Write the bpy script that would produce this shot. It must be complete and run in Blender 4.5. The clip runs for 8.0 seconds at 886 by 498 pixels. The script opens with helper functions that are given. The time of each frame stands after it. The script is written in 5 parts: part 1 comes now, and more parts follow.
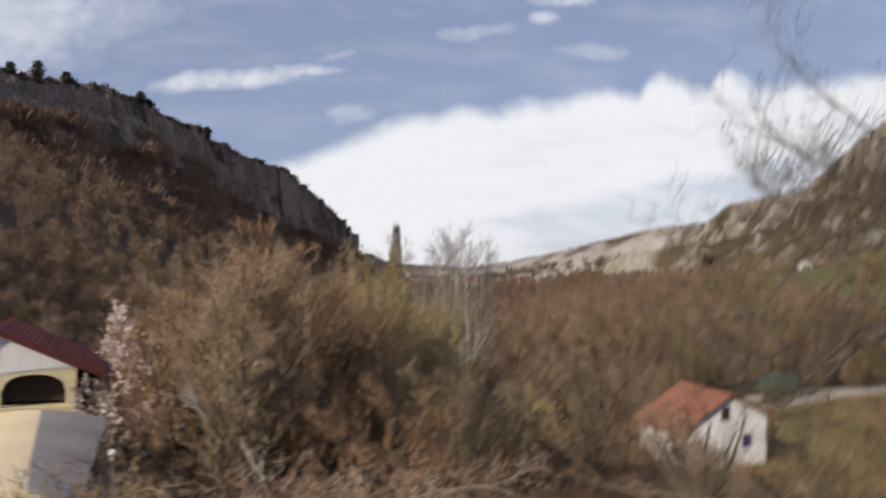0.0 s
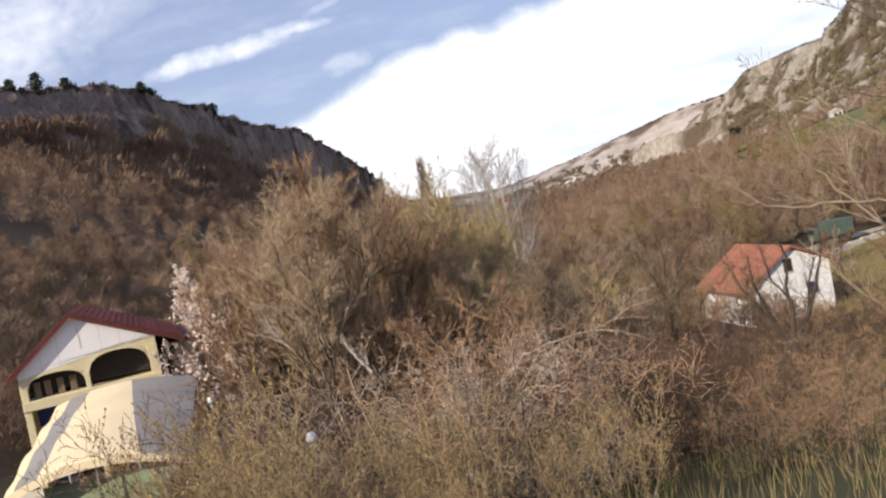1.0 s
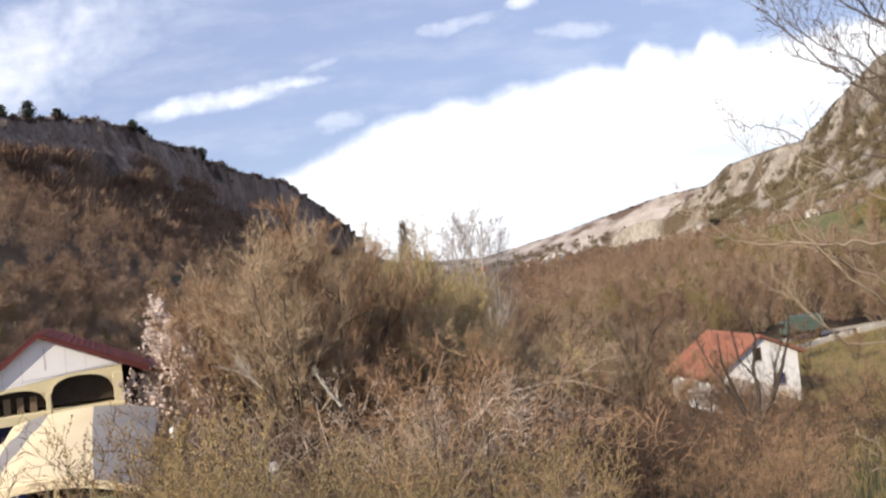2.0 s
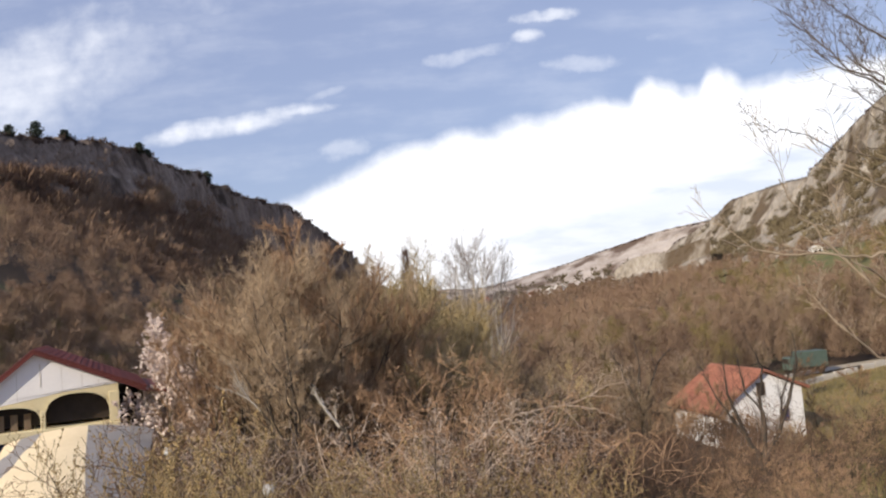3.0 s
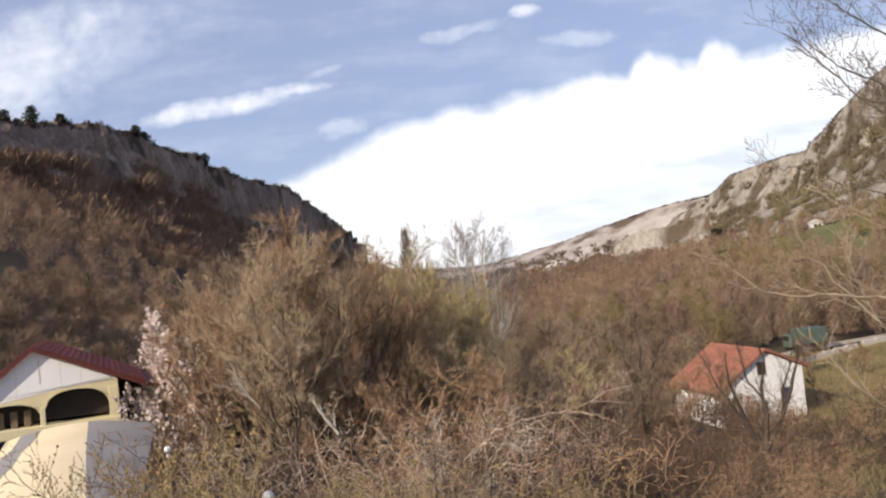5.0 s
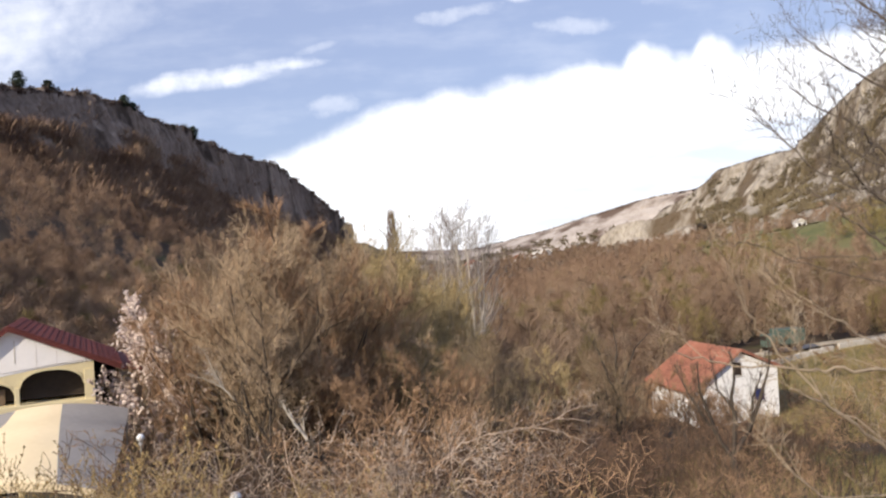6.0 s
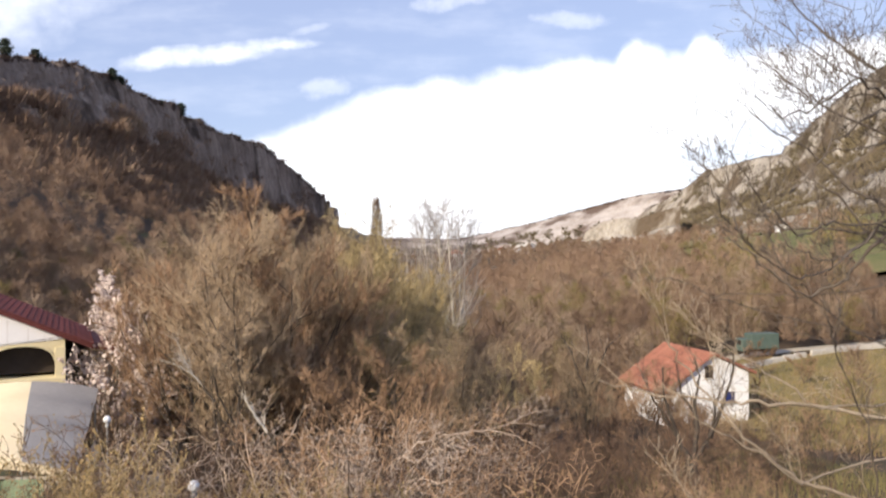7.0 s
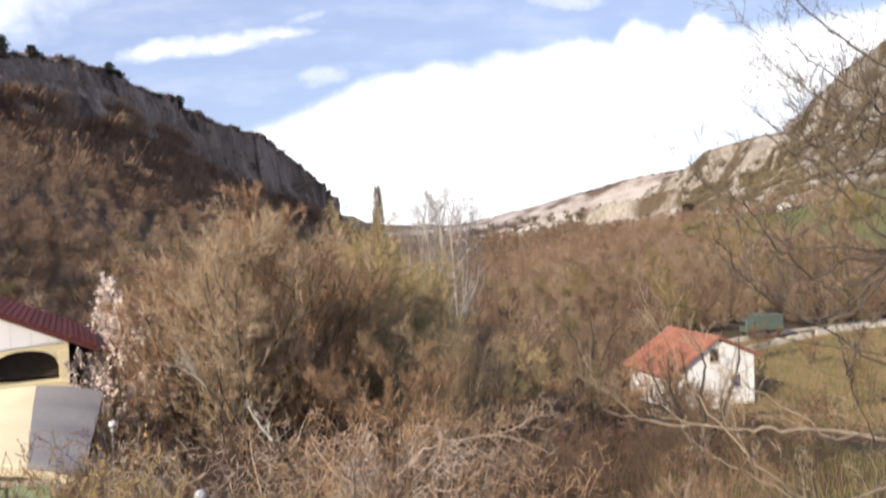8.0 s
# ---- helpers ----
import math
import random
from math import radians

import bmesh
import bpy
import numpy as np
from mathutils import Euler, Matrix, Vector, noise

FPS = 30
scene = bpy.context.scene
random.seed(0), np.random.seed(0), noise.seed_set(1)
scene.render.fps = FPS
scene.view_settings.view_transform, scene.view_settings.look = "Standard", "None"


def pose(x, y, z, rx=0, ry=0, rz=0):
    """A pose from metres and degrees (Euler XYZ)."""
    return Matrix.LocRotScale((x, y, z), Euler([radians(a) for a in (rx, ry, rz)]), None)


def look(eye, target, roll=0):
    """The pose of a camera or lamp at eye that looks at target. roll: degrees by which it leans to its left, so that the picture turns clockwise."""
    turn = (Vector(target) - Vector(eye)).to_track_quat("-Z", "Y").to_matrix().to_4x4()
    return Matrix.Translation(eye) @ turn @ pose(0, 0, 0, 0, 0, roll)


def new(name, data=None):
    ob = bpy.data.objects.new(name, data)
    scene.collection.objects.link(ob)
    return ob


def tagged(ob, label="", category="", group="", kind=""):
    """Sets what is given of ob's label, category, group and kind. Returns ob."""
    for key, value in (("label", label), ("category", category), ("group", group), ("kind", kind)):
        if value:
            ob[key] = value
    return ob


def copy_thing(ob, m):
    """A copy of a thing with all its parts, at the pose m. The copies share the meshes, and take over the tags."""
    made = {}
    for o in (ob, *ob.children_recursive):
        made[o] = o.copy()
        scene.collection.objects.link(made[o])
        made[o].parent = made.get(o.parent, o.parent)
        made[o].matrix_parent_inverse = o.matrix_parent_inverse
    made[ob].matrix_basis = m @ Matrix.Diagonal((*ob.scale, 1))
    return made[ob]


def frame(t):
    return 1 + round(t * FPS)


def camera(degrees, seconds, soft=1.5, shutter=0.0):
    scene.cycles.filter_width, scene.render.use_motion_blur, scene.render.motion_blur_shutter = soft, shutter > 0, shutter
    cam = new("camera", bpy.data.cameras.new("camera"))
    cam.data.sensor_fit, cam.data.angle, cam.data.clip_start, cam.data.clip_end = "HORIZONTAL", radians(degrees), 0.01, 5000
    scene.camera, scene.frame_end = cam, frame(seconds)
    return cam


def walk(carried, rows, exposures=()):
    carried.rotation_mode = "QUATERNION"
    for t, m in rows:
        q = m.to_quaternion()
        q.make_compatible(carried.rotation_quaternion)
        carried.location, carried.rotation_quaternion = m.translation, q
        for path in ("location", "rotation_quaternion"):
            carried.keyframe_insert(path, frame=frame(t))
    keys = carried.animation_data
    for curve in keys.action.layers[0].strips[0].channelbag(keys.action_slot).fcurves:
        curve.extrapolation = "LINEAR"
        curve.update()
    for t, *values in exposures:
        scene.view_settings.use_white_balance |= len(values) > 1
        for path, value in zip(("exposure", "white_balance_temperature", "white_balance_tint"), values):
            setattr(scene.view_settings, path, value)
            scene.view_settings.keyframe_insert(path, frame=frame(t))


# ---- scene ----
# ---------------------------------------------------------------- camera
cam = camera(56.8, 8.0, soft=2.2, shutter=0.4)
# seconds, x, y, z, yaw, pitch, roll
PATH = (
    (0, 1.21, -0.26, 14.10, -0.41, 2.03, 1.05),
    (0.2, 0.89, 0.00, 13.84, 1.58, -0.04, -6.73),
    (0.3, 0.78, 0.00, 13.73, 2.17, 1.01, -9.29),
    (0.5, 0.49, 0.04, 13.48, 2.35, 2.29, -12.05),
    (0.8, 0.33, 0.00, 13.06, 2.25, -0.74, -11.24),
    (1, 0.23, -0.04, 12.78, 2.18, -2.57, -10.88),
    (1.2, 0.17, -0.20, 12.68, 1.53, -1.83, -9.74),
    (1.5, 0.08, -0.44, 12.52, 0.57, 0.66, -7.92),
    (1.7, 0.08, -0.45, 12.42, 0.32, 0.96, -7.04),
    (2, 0.08, -0.47, 12.27, -0.05, 1.75, -5.74),
    (2.2, 0.07, -0.40, 12.23, -0.22, 3.20, -5.14),
    (3.3, 0.00, -0.02, 11.99, -0.05, 3.80, -4.51),
    (3.5, -0.01, 0.05, 11.96, 0.04, 3.68, -4.68),
    (4, -0.08, 0.13, 12.17, 0.02, 3.88, -5.44),
    (4.5, -0.06, 0.23, 12.34, -0.04, 4.20, -5.51),
    (4.7, 0.00, 0.20, 12.46, 0.03, 3.55, -5.56),
    (5.8, 0.34, 0.03, 13.14, -0.52, 0.54, -3.42),
    (6, 0.40, 0.00, 13.27, -0.81, 0.96, -2.99),
    (6.2, 0.48, -0.06, 13.34, -1.12, 1.22, -2.61),
    (6.5, 0.58, -0.15, 13.44, -1.41, 0.23, -1.85),
    (6.8, 0.72, -0.21, 13.51, -1.58, -0.81, -0.96),
    (7, 0.82, -0.26, 13.56, -1.84, 0.13, -0.41),
    (7.2, 0.83, -0.22, 13.69, -2.04, 0.75, -0.60),
    (7.5, 0.85, -0.16, 13.90, -1.95, -1.38, -1.86),
    (7.8, 0.85, -0.10, 13.93, -1.66, -2.45, -2.07),
    (8, 0.85, -0.06, 13.95, -1.66, -0.86, -1.76),
)


def aim(x, y, z, yaw, pitch, roll):
    a, p = radians(yaw), radians(pitch)
    return look((x, y, z), (x - math.sin(a) * math.cos(p), y + math.cos(a) * math.cos(p), z + math.sin(p)), roll)


walk(cam, [(r[0], aim(*r[1:])) for r in PATH],
     exposures=((0.0, -0.4), (0.2, -0.25), (0.5, 0.05), (1.0, 0.15), (1.5, 0.36), (2.2, 0.2), (3.5, 0.0), (4.5, 0.02), (6.0, 0.22), (6.5, 0.2), (7.0, 0.42), (8.0, 0.45)))

# ---------------------------------------------------------------- sky and sun
SUN = Vector((-0.61, -0.64, 0.46)).normalized()
sun = new("sun", bpy.data.lights.new("sun", "SUN"))
sun.data.energy, sun.data.angle, sun.data.color = 4.6, radians(0.6), (1.0, 0.88, 0.71)
sun.matrix_world = look(SUN * 50, (0, 0, 0))

world = bpy.data.worlds.new("sky")
scene.world = world
world.use_nodes = True
wt = world.node_tree
wt.nodes.clear()


def wnode(kind, **sets):
    n = wt.nodes.new(kind)
    for k, v in sets.items():
        n.inputs[k].default_value = v
    return n


def wm(op, a, b=0.0, c=0.0):
    n = wt.nodes.new("ShaderNodeMath")
    n.operation = op
    for i, v in enumerate((a, b, c)):
        if isinstance(v, (int, float)):
            n.inputs[i].default_value = v
        else:
            wt.links.new(v, n.inputs[i])
    return n.outputs[0]


def wstep(v, lo, hi):
    n = wt.nodes.new("ShaderNodeMapRange")
    n.interpolation_type = "SMOOTHSTEP"
    wt.links.new(v, n.inputs["Value"])
    n.inputs["From Min"].default_value, n.inputs["From Max"].default_value = lo, hi
    return n.outputs[0]


sky = wt.nodes.new("ShaderNodeTexSky")
sky.sky_type, sky.sun_disc = "NISHITA", False
sky.sun_elevation, sky.sun_rotation = math.asin(SUN.z), math.atan2(SUN.x, SUN.y)
sky.air_density, sky.dust_density, sky.ozone_density, sky.altitude = 1.0, 0.6, 1.4, 200
co = wt.nodes.new("ShaderNodeTexCoord")
sp = wt.nodes.new("ShaderNodeSeparateXYZ")
wt.links.new(co.outputs["Generated"], sp.inputs[0])
ahead = wm("MAXIMUM", sp.outputs[1], 0.05)
U, V = wm("DIVIDE", sp.outputs[0], ahead), wm("DIVIDE", sp.outputs[2], ahead)
flat = wt.nodes.new("ShaderNodeCombineXYZ")
wt.links.new(U, flat.inputs[0]), wt.links.new(V, flat.inputs[1])


def wnoise(scale, detail, sx=1.0, sy=1.0, rough=0.55, off=0.0):
    m = wt.nodes.new("ShaderNodeMapping")
    m.inputs["Scale"].default_value, m.inputs["Location"].default_value = (sx, sy, 1), (off, off, off)
    m.inputs["Rotation"].default_value = (0, 0, radians(-14))
    wt.links.new(flat.outputs[0], m.inputs[0])
    n = wnode("ShaderNodeTexNoise", Scale=scale, Detail=detail, Roughness=rough)
    wt.links.new(m.outputs[0], n.inputs["Vector"])
    return wm("SUBTRACT", n.outputs["Fac"], 0.5)


rag, fine, wisp = wnoise(9, 5), wnoise(28, 4, off=3.0), wnoise(7, 5, 1.0, 4.0, off=7.0)


def puff(cu, cv, a, b, turn, strength, ragged):
    """One soft, frayed cloud of half length a and half width b."""
    c, s = math.cos(radians(turn)), math.sin(radians(turn))
    du, dv = wm("SUBTRACT", U, cu), wm("SUBTRACT", V, cv)
    p = wm("ADD", wm("MULTIPLY", du, c / a), wm("MULTIPLY", dv, s / a))
    q = wm("ADD", wm("MULTIPLY", du, -s / b), wm("MULTIPLY", dv, c / b))
    d = wm("ADD", wm("MULTIPLY", p, p), wm("MULTIPLY", q, q))
    d = wm("ADD", d, wm("MULTIPLY", wm("ADD", rag, wm("ADD", fine, wisp)), ragged))
    return wm("MULTIPLY", wm("SUBTRACT", 1.0, wstep(d, -0.7, 1.5)), strength)


# the long cloud bank: a rising, scalloped upper edge that bends over to the right
edge = wm("MULTIPLY_ADD", U, 0.17, 0.203)
bend = wm("MULTIPLY", wm("MAXIMUM", wm("SUBTRACT", -0.05, U), 0.0), -0.2)
drop = wm("MULTIPLY", wm("MAXIMUM", wm("SUBTRACT", U, 0.05), 0.0), -0.062)
edge = wm("ADD", edge, wm("ADD", bend, drop))
for cu, wide, high in ((0.277, 0.030, 0.019), (0.264, 0.016, 0.008), (0.360, 0.026, 0.016), (0.350, 0.014, 0.006), (0.195, 0.035, 0.006), (0.10, 0.03, 0.005), (0.025, 0.025, 0.006)):
    q = wm("DIVIDE", wm("SUBTRACT", U, cu), wide)
    edge = wm("ADD", edge, wm("MULTIPLY", wm("SUBTRACT", 1.0, wstep(wm("MULTIPLY", q, q), 0.0, 1.4)), high))
lumps = wm("ADD", wm("MULTIPLY", rag, 0.036), wm("MULTIPLY", fine, 0.02))
over = wm("ADD", wm("SUBTRACT", edge, V), lumps)
bank = wstep(over, -0.008, 0.022)
# the bank thins to a blue-grey veil under a slanting line, with slanting streaks above it
under = wm("SUBTRACT", wm("MULTIPLY_ADD", U, 0.197, 0.070), V)
thin = wm("MULTIPLY", wstep(wm("ADD", under, wm("MULTIPLY", wisp, 0.05)), -0.012, 0.02), 0.34)
thin = wm("ADD", thin, wm("MULTIPLY", wstep(wm("ADD", wisp, wm("MULTIPLY", over, 0.6)), 0.02, 0.22), 0.20))
thin = wm("MULTIPLY", thin, wstep(wm("ADD", U, wm("MULTIPLY", wisp, 0.3)), -0.02, 0.2))
bank = wm("MULTIPLY", bank, wm("SUBTRACT", 1.0, thin))
veil = wm("MULTIPLY", wstep(wm("ADD", wisp, wm("MULTIPLY", rag, 0.6)), -0.10, 0.35), 0.16)
clouds = [bank, veil]
STREAKS = ((-0.235, 0.243, 0.105, 0.014, 5, 1.0, 2.0), (-0.30, 0.236, 0.065, 0.012, 10, 0.8, 2.4), (-0.165, 0.250, 0.05, 0.008, 3, 0.85, 2.4), (-0.110, 0.199, 0.034, 0.012, 6, 0.3, 4.2),
           (0.146, 0.346, 0.034, 0.008, 2, 0.6, 4.2), (0.127, 0.322, 0.019, 0.009, 3, 0.6, 3.6),
           (0.186, 0.281, 0.040, 0.011, 0, 0.3, 4.4), (0.048, 0.303, 0.055, 0.009, 8, 0.3, 4.4), (0.292, 0.309, 0.02, 0.007, 0, 0.2, 4.0),
           (-0.64, 0.250, 0.32, 0.075, 22, 0.75, 1.4), (-0.45, 0.31, 0.24, 0.05, 22, 0.3, 2.2), (-0.127, 0.271, 0.028, 0.006, 14, 0.25, 3.4))
clouds += [puff(*s) for s in STREAKS]
cover = clouds[0]
for k in clouds[1:]:
    cover = wm("MAXIMUM", cover, k)
cover = wm("MULTIPLY", cover, wstep(sp.outputs[1], 0.05, 0.3))
white = wt.nodes.new("ShaderNodeRGB")
white.outputs[0].default_value = (10.4, 10.5, 11.0, 1)
mixc = wt.nodes.new("ShaderNodeMix")
mixc.data_type = "RGBA"
wt.links.new(cover, mixc.inputs["Factor"])
haze = wt.nodes.new("ShaderNodeMix")
haze.data_type = "RGBA"
haze.inputs["Factor"].default_value = 0.6
haze.inputs["B"].default_value = (3.95, 4.5, 6.85, 1)
wt.links.new(sky.outputs[0], haze.inputs["A"])
wt.links.new(haze.outputs["Result"], mixc.inputs["A"])
wt.links.new(white.outputs[0], mixc.inputs["B"])
bg = wnode("ShaderNodeBackground", Strength=0.11)
wt.links.new(mixc.outputs["Result"], bg.inputs[0])
out = wt.nodes.new("ShaderNodeOutputWorld")
wt.links.new(bg.outputs[0], out.inputs[0])


# ---------------------------------------------------------------- materials
def material(name, colours, scale=1.0, rough=0.85, bump=0.3, fine=8.0, stretch=(1, 1, 1), island=0.0, coords="Object",
             metal=0.0, spec=0.3, dist=0.05, spots=None):
    """Colours mixed by a broad noise, grained by a fine one. island: how much each loose piece differs in value."""
    m = bpy.data.materials.new(name)
    m.use_nodes = True
    t = m.node_tree
    b = t.nodes["Principled BSDF"]
    b.inputs["Roughness"].default_value, b.inputs["Metallic"].default_value = rough, metal
    b.inputs["Specular IOR Level"].default_value = spec
    if coords == "World":
        src = t.nodes.new("ShaderNodeNewGeometry").outputs["Position"]
    else:
        src = t.nodes.new("ShaderNodeTexCoord").outputs[coords]
    mp = t.nodes.new("ShaderNodeMapping")
    mp.inputs["Scale"].default_value = stretch
    t.links.new(src, mp.inputs[0])
    n1, n2 = t.nodes.new("ShaderNodeTexNoise"), t.nodes.new("ShaderNodeTexNoise")
    for n, s, d in ((n1, scale, 4), (n2, scale * fine, 6)):
        n.inputs["Scale"].default_value, n.inputs["Detail"].default_value = s, d
        n.inputs["Roughness"].default_value = 0.6
        t.links.new(mp.outputs[0], n.inputs["Vector"])
    ramp = t.nodes.new("ShaderNodeValToRGB")
    while len(ramp.color_ramp.elements) < len(colours):
        ramp.color_ramp.elements.new(0.5)
    for i, c in enumerate(colours):
        e = ramp.color_ramp.elements[i]
        e.position, e.color = 0.3 + 0.4 * i / max(1, len(colours) - 1), (*c, 1)
    blend = t.nodes.new("ShaderNodeMath")
    blend.operation = "MULTIPLY_ADD"
    blend.inputs[1].default_value = 0.45
    sub = t.nodes.new("ShaderNodeMath")
    sub.operation = "MULTIPLY_ADD"
    sub.inputs[1].default_value, sub.inputs[2].default_value = 0.75, -0.1
    t.links.new(n1.outputs["Fac"], sub.inputs[0])
    t.links.new(n2.outputs["Fac"], blend.inputs[0])
    t.links.new(sub.outputs[0], blend.inputs[2])
    t.links.new(blend.outputs[0], ramp.inputs[0])
    colour = ramp.outputs[0]
    if spots:
        vor = t.nodes.new("ShaderNodeTexNoise")
        vor.inputs["Scale"].default_value, vor.inputs["Detail"].default_value = spots[1], 5
        t.links.new(mp.outputs[0], vor.inputs["Vector"])
        mr = t.nodes.new("ShaderNodeMapRange")
        mr.inputs["From Min"].default_value, mr.inputs["From Max"].default_value = spots[2], spots[2] + 0.12
        t.links.new(vor.outputs["Fac"], mr.inputs["Value"])
        mx = t.nodes.new("ShaderNodeMix")
        mx.data_type = "RGBA"
        mx.inputs["B"].default_value = (*spots[0], 1)
        t.links.new(mr.outputs[0], mx.inputs["Factor"])
        t.links.new(colour, mx.inputs["A"])
        colour = mx.outputs["Result"]
    if island:
        geo = t.nodes.new("ShaderNodeNewGeometry")
        obi = t.nodes.new("ShaderNodeObjectInfo")
        add = t.nodes.new("ShaderNodeMath")
        add.operation = "ADD"
        t.links.new(geo.outputs["Random Per Island"], add.inputs[0])
        t.links.new(obi.outputs["Random"], add.inputs[1])
        hsv = t.nodes.new("ShaderNodeHueSaturation")
        val = t.nodes.new("ShaderNodeMapRange")
        val.inputs["From Max"].default_value = 2.0
        val.inputs["To Min"].default_value, val.inputs["To Max"].default_value = 1 - island, 1 + island
        t.links.new(add.outputs[0], val.inputs["Value"])
        t.links.new(val.outputs[0], hsv.inputs["Value"])
        t.links.new(colour, hsv.inputs["Color"])
        colour = hsv.outputs[0]
    t.links.new(colour, b.inputs["Base Color"])
    if bump:
        bp = t.nodes.new("ShaderNodeBump")
        bp.inputs["Strength"].default_value, bp.inputs["Distance"].default_value = bump, dist
        t.links.new(n2.outputs["Fac"], bp.inputs["Height"])
        t.links.new(bp.outputs[0], b.inputs["Normal"])
    return m


# Litter colour darkened to supply shade missing beneath and between the shrubs.
M_GROUND = material("ground_litter", ((0.04, 0.027, 0.018), (0.075, 0.050, 0.031), (0.075, 0.064, 0.028)), 0.05, 0.95, 0.5,
                    14, coords="World", spots=((0.07, 0.075, 0.03), 0.05, 0.56))
M_MEADOW = material("meadow", ((0.125, 0.115, 0.045), (0.23, 0.175, 0.085), (0.31, 0.225, 0.12)), 0.12, 0.95, 0.4, 10, coords="World")
M_FIELD = material("green_field", ((0.09, 0.105, 0.04), (0.15, 0.145, 0.055), (0.17, 0.14, 0.07)), 0.03, 0.95, 0.2, 10, coords="World")
# Darker than the ridge rock: some of the cliff's shade is in this colour.
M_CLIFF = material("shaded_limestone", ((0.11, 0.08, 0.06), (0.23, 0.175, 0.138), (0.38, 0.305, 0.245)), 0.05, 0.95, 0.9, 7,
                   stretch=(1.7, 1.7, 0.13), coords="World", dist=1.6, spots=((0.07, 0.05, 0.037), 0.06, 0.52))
M_PALE = material("pale_limestone", ((0.27, 0.225, 0.19), (0.42, 0.365, 0.325), (0.52, 0.465, 0.425)), 0.03, 0.95, 0.8, 7,
                  stretch=(0.7, 0.7, 2.6), coords="World", dist=2.0, spots=((0.13, 0.09, 0.068), 0.018, 0.47))
M_ROCK = material("ridge_rock", ((0.19, 0.162, 0.13), (0.33, 0.29, 0.24), (0.46, 0.415, 0.355)), 0.04, 0.95, 0.9, 8,
                  stretch=(1.5, 1.5, 0.35), coords="World", dist=1.2, spots=((0.12, 0.088, 0.058), 0.03, 0.48))
M_WOODS = material("winter_twigs", ((0.11, 0.068, 0.049), (0.22, 0.143, 0.097), (0.31, 0.214, 0.145), (0.26, 0.198, 0.112)), 0.045, 0.9, 0, 6,
                   coords="World", island=0.35)
M_WOODSOLIVE = material("olive_crowns", ((0.19, 0.15, 0.06), (0.30, 0.235, 0.095)), 0.06, 0.9, 0, 6, coords="World", island=0.4)
M_WOODSPALE = material("pale_crowns", ((0.25, 0.179, 0.122), (0.37, 0.275, 0.196)), 0.06, 0.9, 0, 6, coords="World", island=0.4)
M_SCRUBDARK = material("dark_scrub", ((0.065, 0.043, 0.036), (0.12, 0.082, 0.065)), 0.05, 0.9, 0, 6, coords="World", island=0.4)
M_TWIGGREY = material("pale_grey_twigs", ((0.24, 0.205, 0.185), (0.36, 0.315, 0.285)), 0.8, 0.85, 0, 5, island=0.4)
M_BARK = material("grey_bark", ((0.15, 0.115, 0.085), (0.30, 0.235, 0.17)), 2.0, 0.9, 0.5, 8, stretch=(1, 1, 0.3), dist=0.01)
# Lighter bark colour for boughs that look sunlit.
M_BARKLIT = material("tan_bark", ((0.27, 0.21, 0.145), (0.44, 0.355, 0.26)), 2.0, 0.9, 0.4, 8, dist=0.01)
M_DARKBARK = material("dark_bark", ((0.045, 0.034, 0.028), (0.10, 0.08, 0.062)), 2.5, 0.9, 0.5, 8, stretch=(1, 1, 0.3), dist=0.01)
# Bark darkened for boughs and crowns that stand against the bright sky.
M_BARKSKY = material("grey_brown_bark", ((0.085, 0.066, 0.052), (0.175, 0.14, 0.108)), 2.5, 0.9, 0.5, 8, stretch=(1, 1, 0.3), dist=0.01)
M_PALEBARK = material("pale_bark", ((0.42, 0.37, 0.31), (0.60, 0.54, 0.46)), 1.5, 0.8, 0.3, 8, stretch=(1, 1, 0.3), dist=0.01,
                      spots=((0.12, 0.10, 0.09), 3.0, 0.62))
M_TWIG = material("brown_twigs", ((0.225, 0.137, 0.080), (0.375, 0.243, 0.148)), 0.8, 0.85, 0, 5, island=0.7)
# Brush twigs darkened to put the thicket's shaded gaps into the colour.
M_TWIGSHADE = material("dark_brush_twigs", ((0.08, 0.048, 0.033), (0.165, 0.104, 0.065)), 0.8, 0.85, 0, 5, island=0.7)
M_NEARGRASS = material("rough_olive_grass", ((0.075, 0.074, 0.028), (0.15, 0.132, 0.052), (0.22, 0.175, 0.085)), 0.3, 0.9, 0, 6, coords="World", island=0.5)
M_TWIGPALE = material("pale_dry_twigs", ((0.31, 0.224, 0.140), (0.45, 0.338, 0.224)), 0.8, 0.85, 0, 5, island=0.7)
M_TWIGOLIVE = material("olive_budding_twigs", ((0.30, 0.23, 0.115), (0.46, 0.36, 0.19)), 0.8, 0.85, 0, 5, island=0.7)
M_TWIGBLEACH = material("bleached_bramble_twigs", ((0.33, 0.25, 0.19), (0.53, 0.43, 0.345)), 0.8, 0.85, 0, 5, island=0.7)
M_BUD = material("yellow_green_buds", ((0.22, 0.15, 0.07), (0.40, 0.285, 0.125)), 2.0, 0.8, 0, 5, island=0.7)
M_BLOSSOM = material("white_blossom", ((0.66, 0.54, 0.48), (0.80, 0.70, 0.64)), 2.0, 0.8, 0, 5, island=0.2)
M_RIDGESCRUB = material("olive_brown_scrub", ((0.10, 0.078, 0.05), (0.165, 0.13, 0.08), (0.21, 0.175, 0.10)), 0.05, 0.9, 0, 6, coords="World", island=0.4)
M_PINE = material("pine_needles", ((0.026, 0.036, 0.026), (0.05, 0.064, 0.042)), 1.0, 0.9, 0, 6, island=0.4)
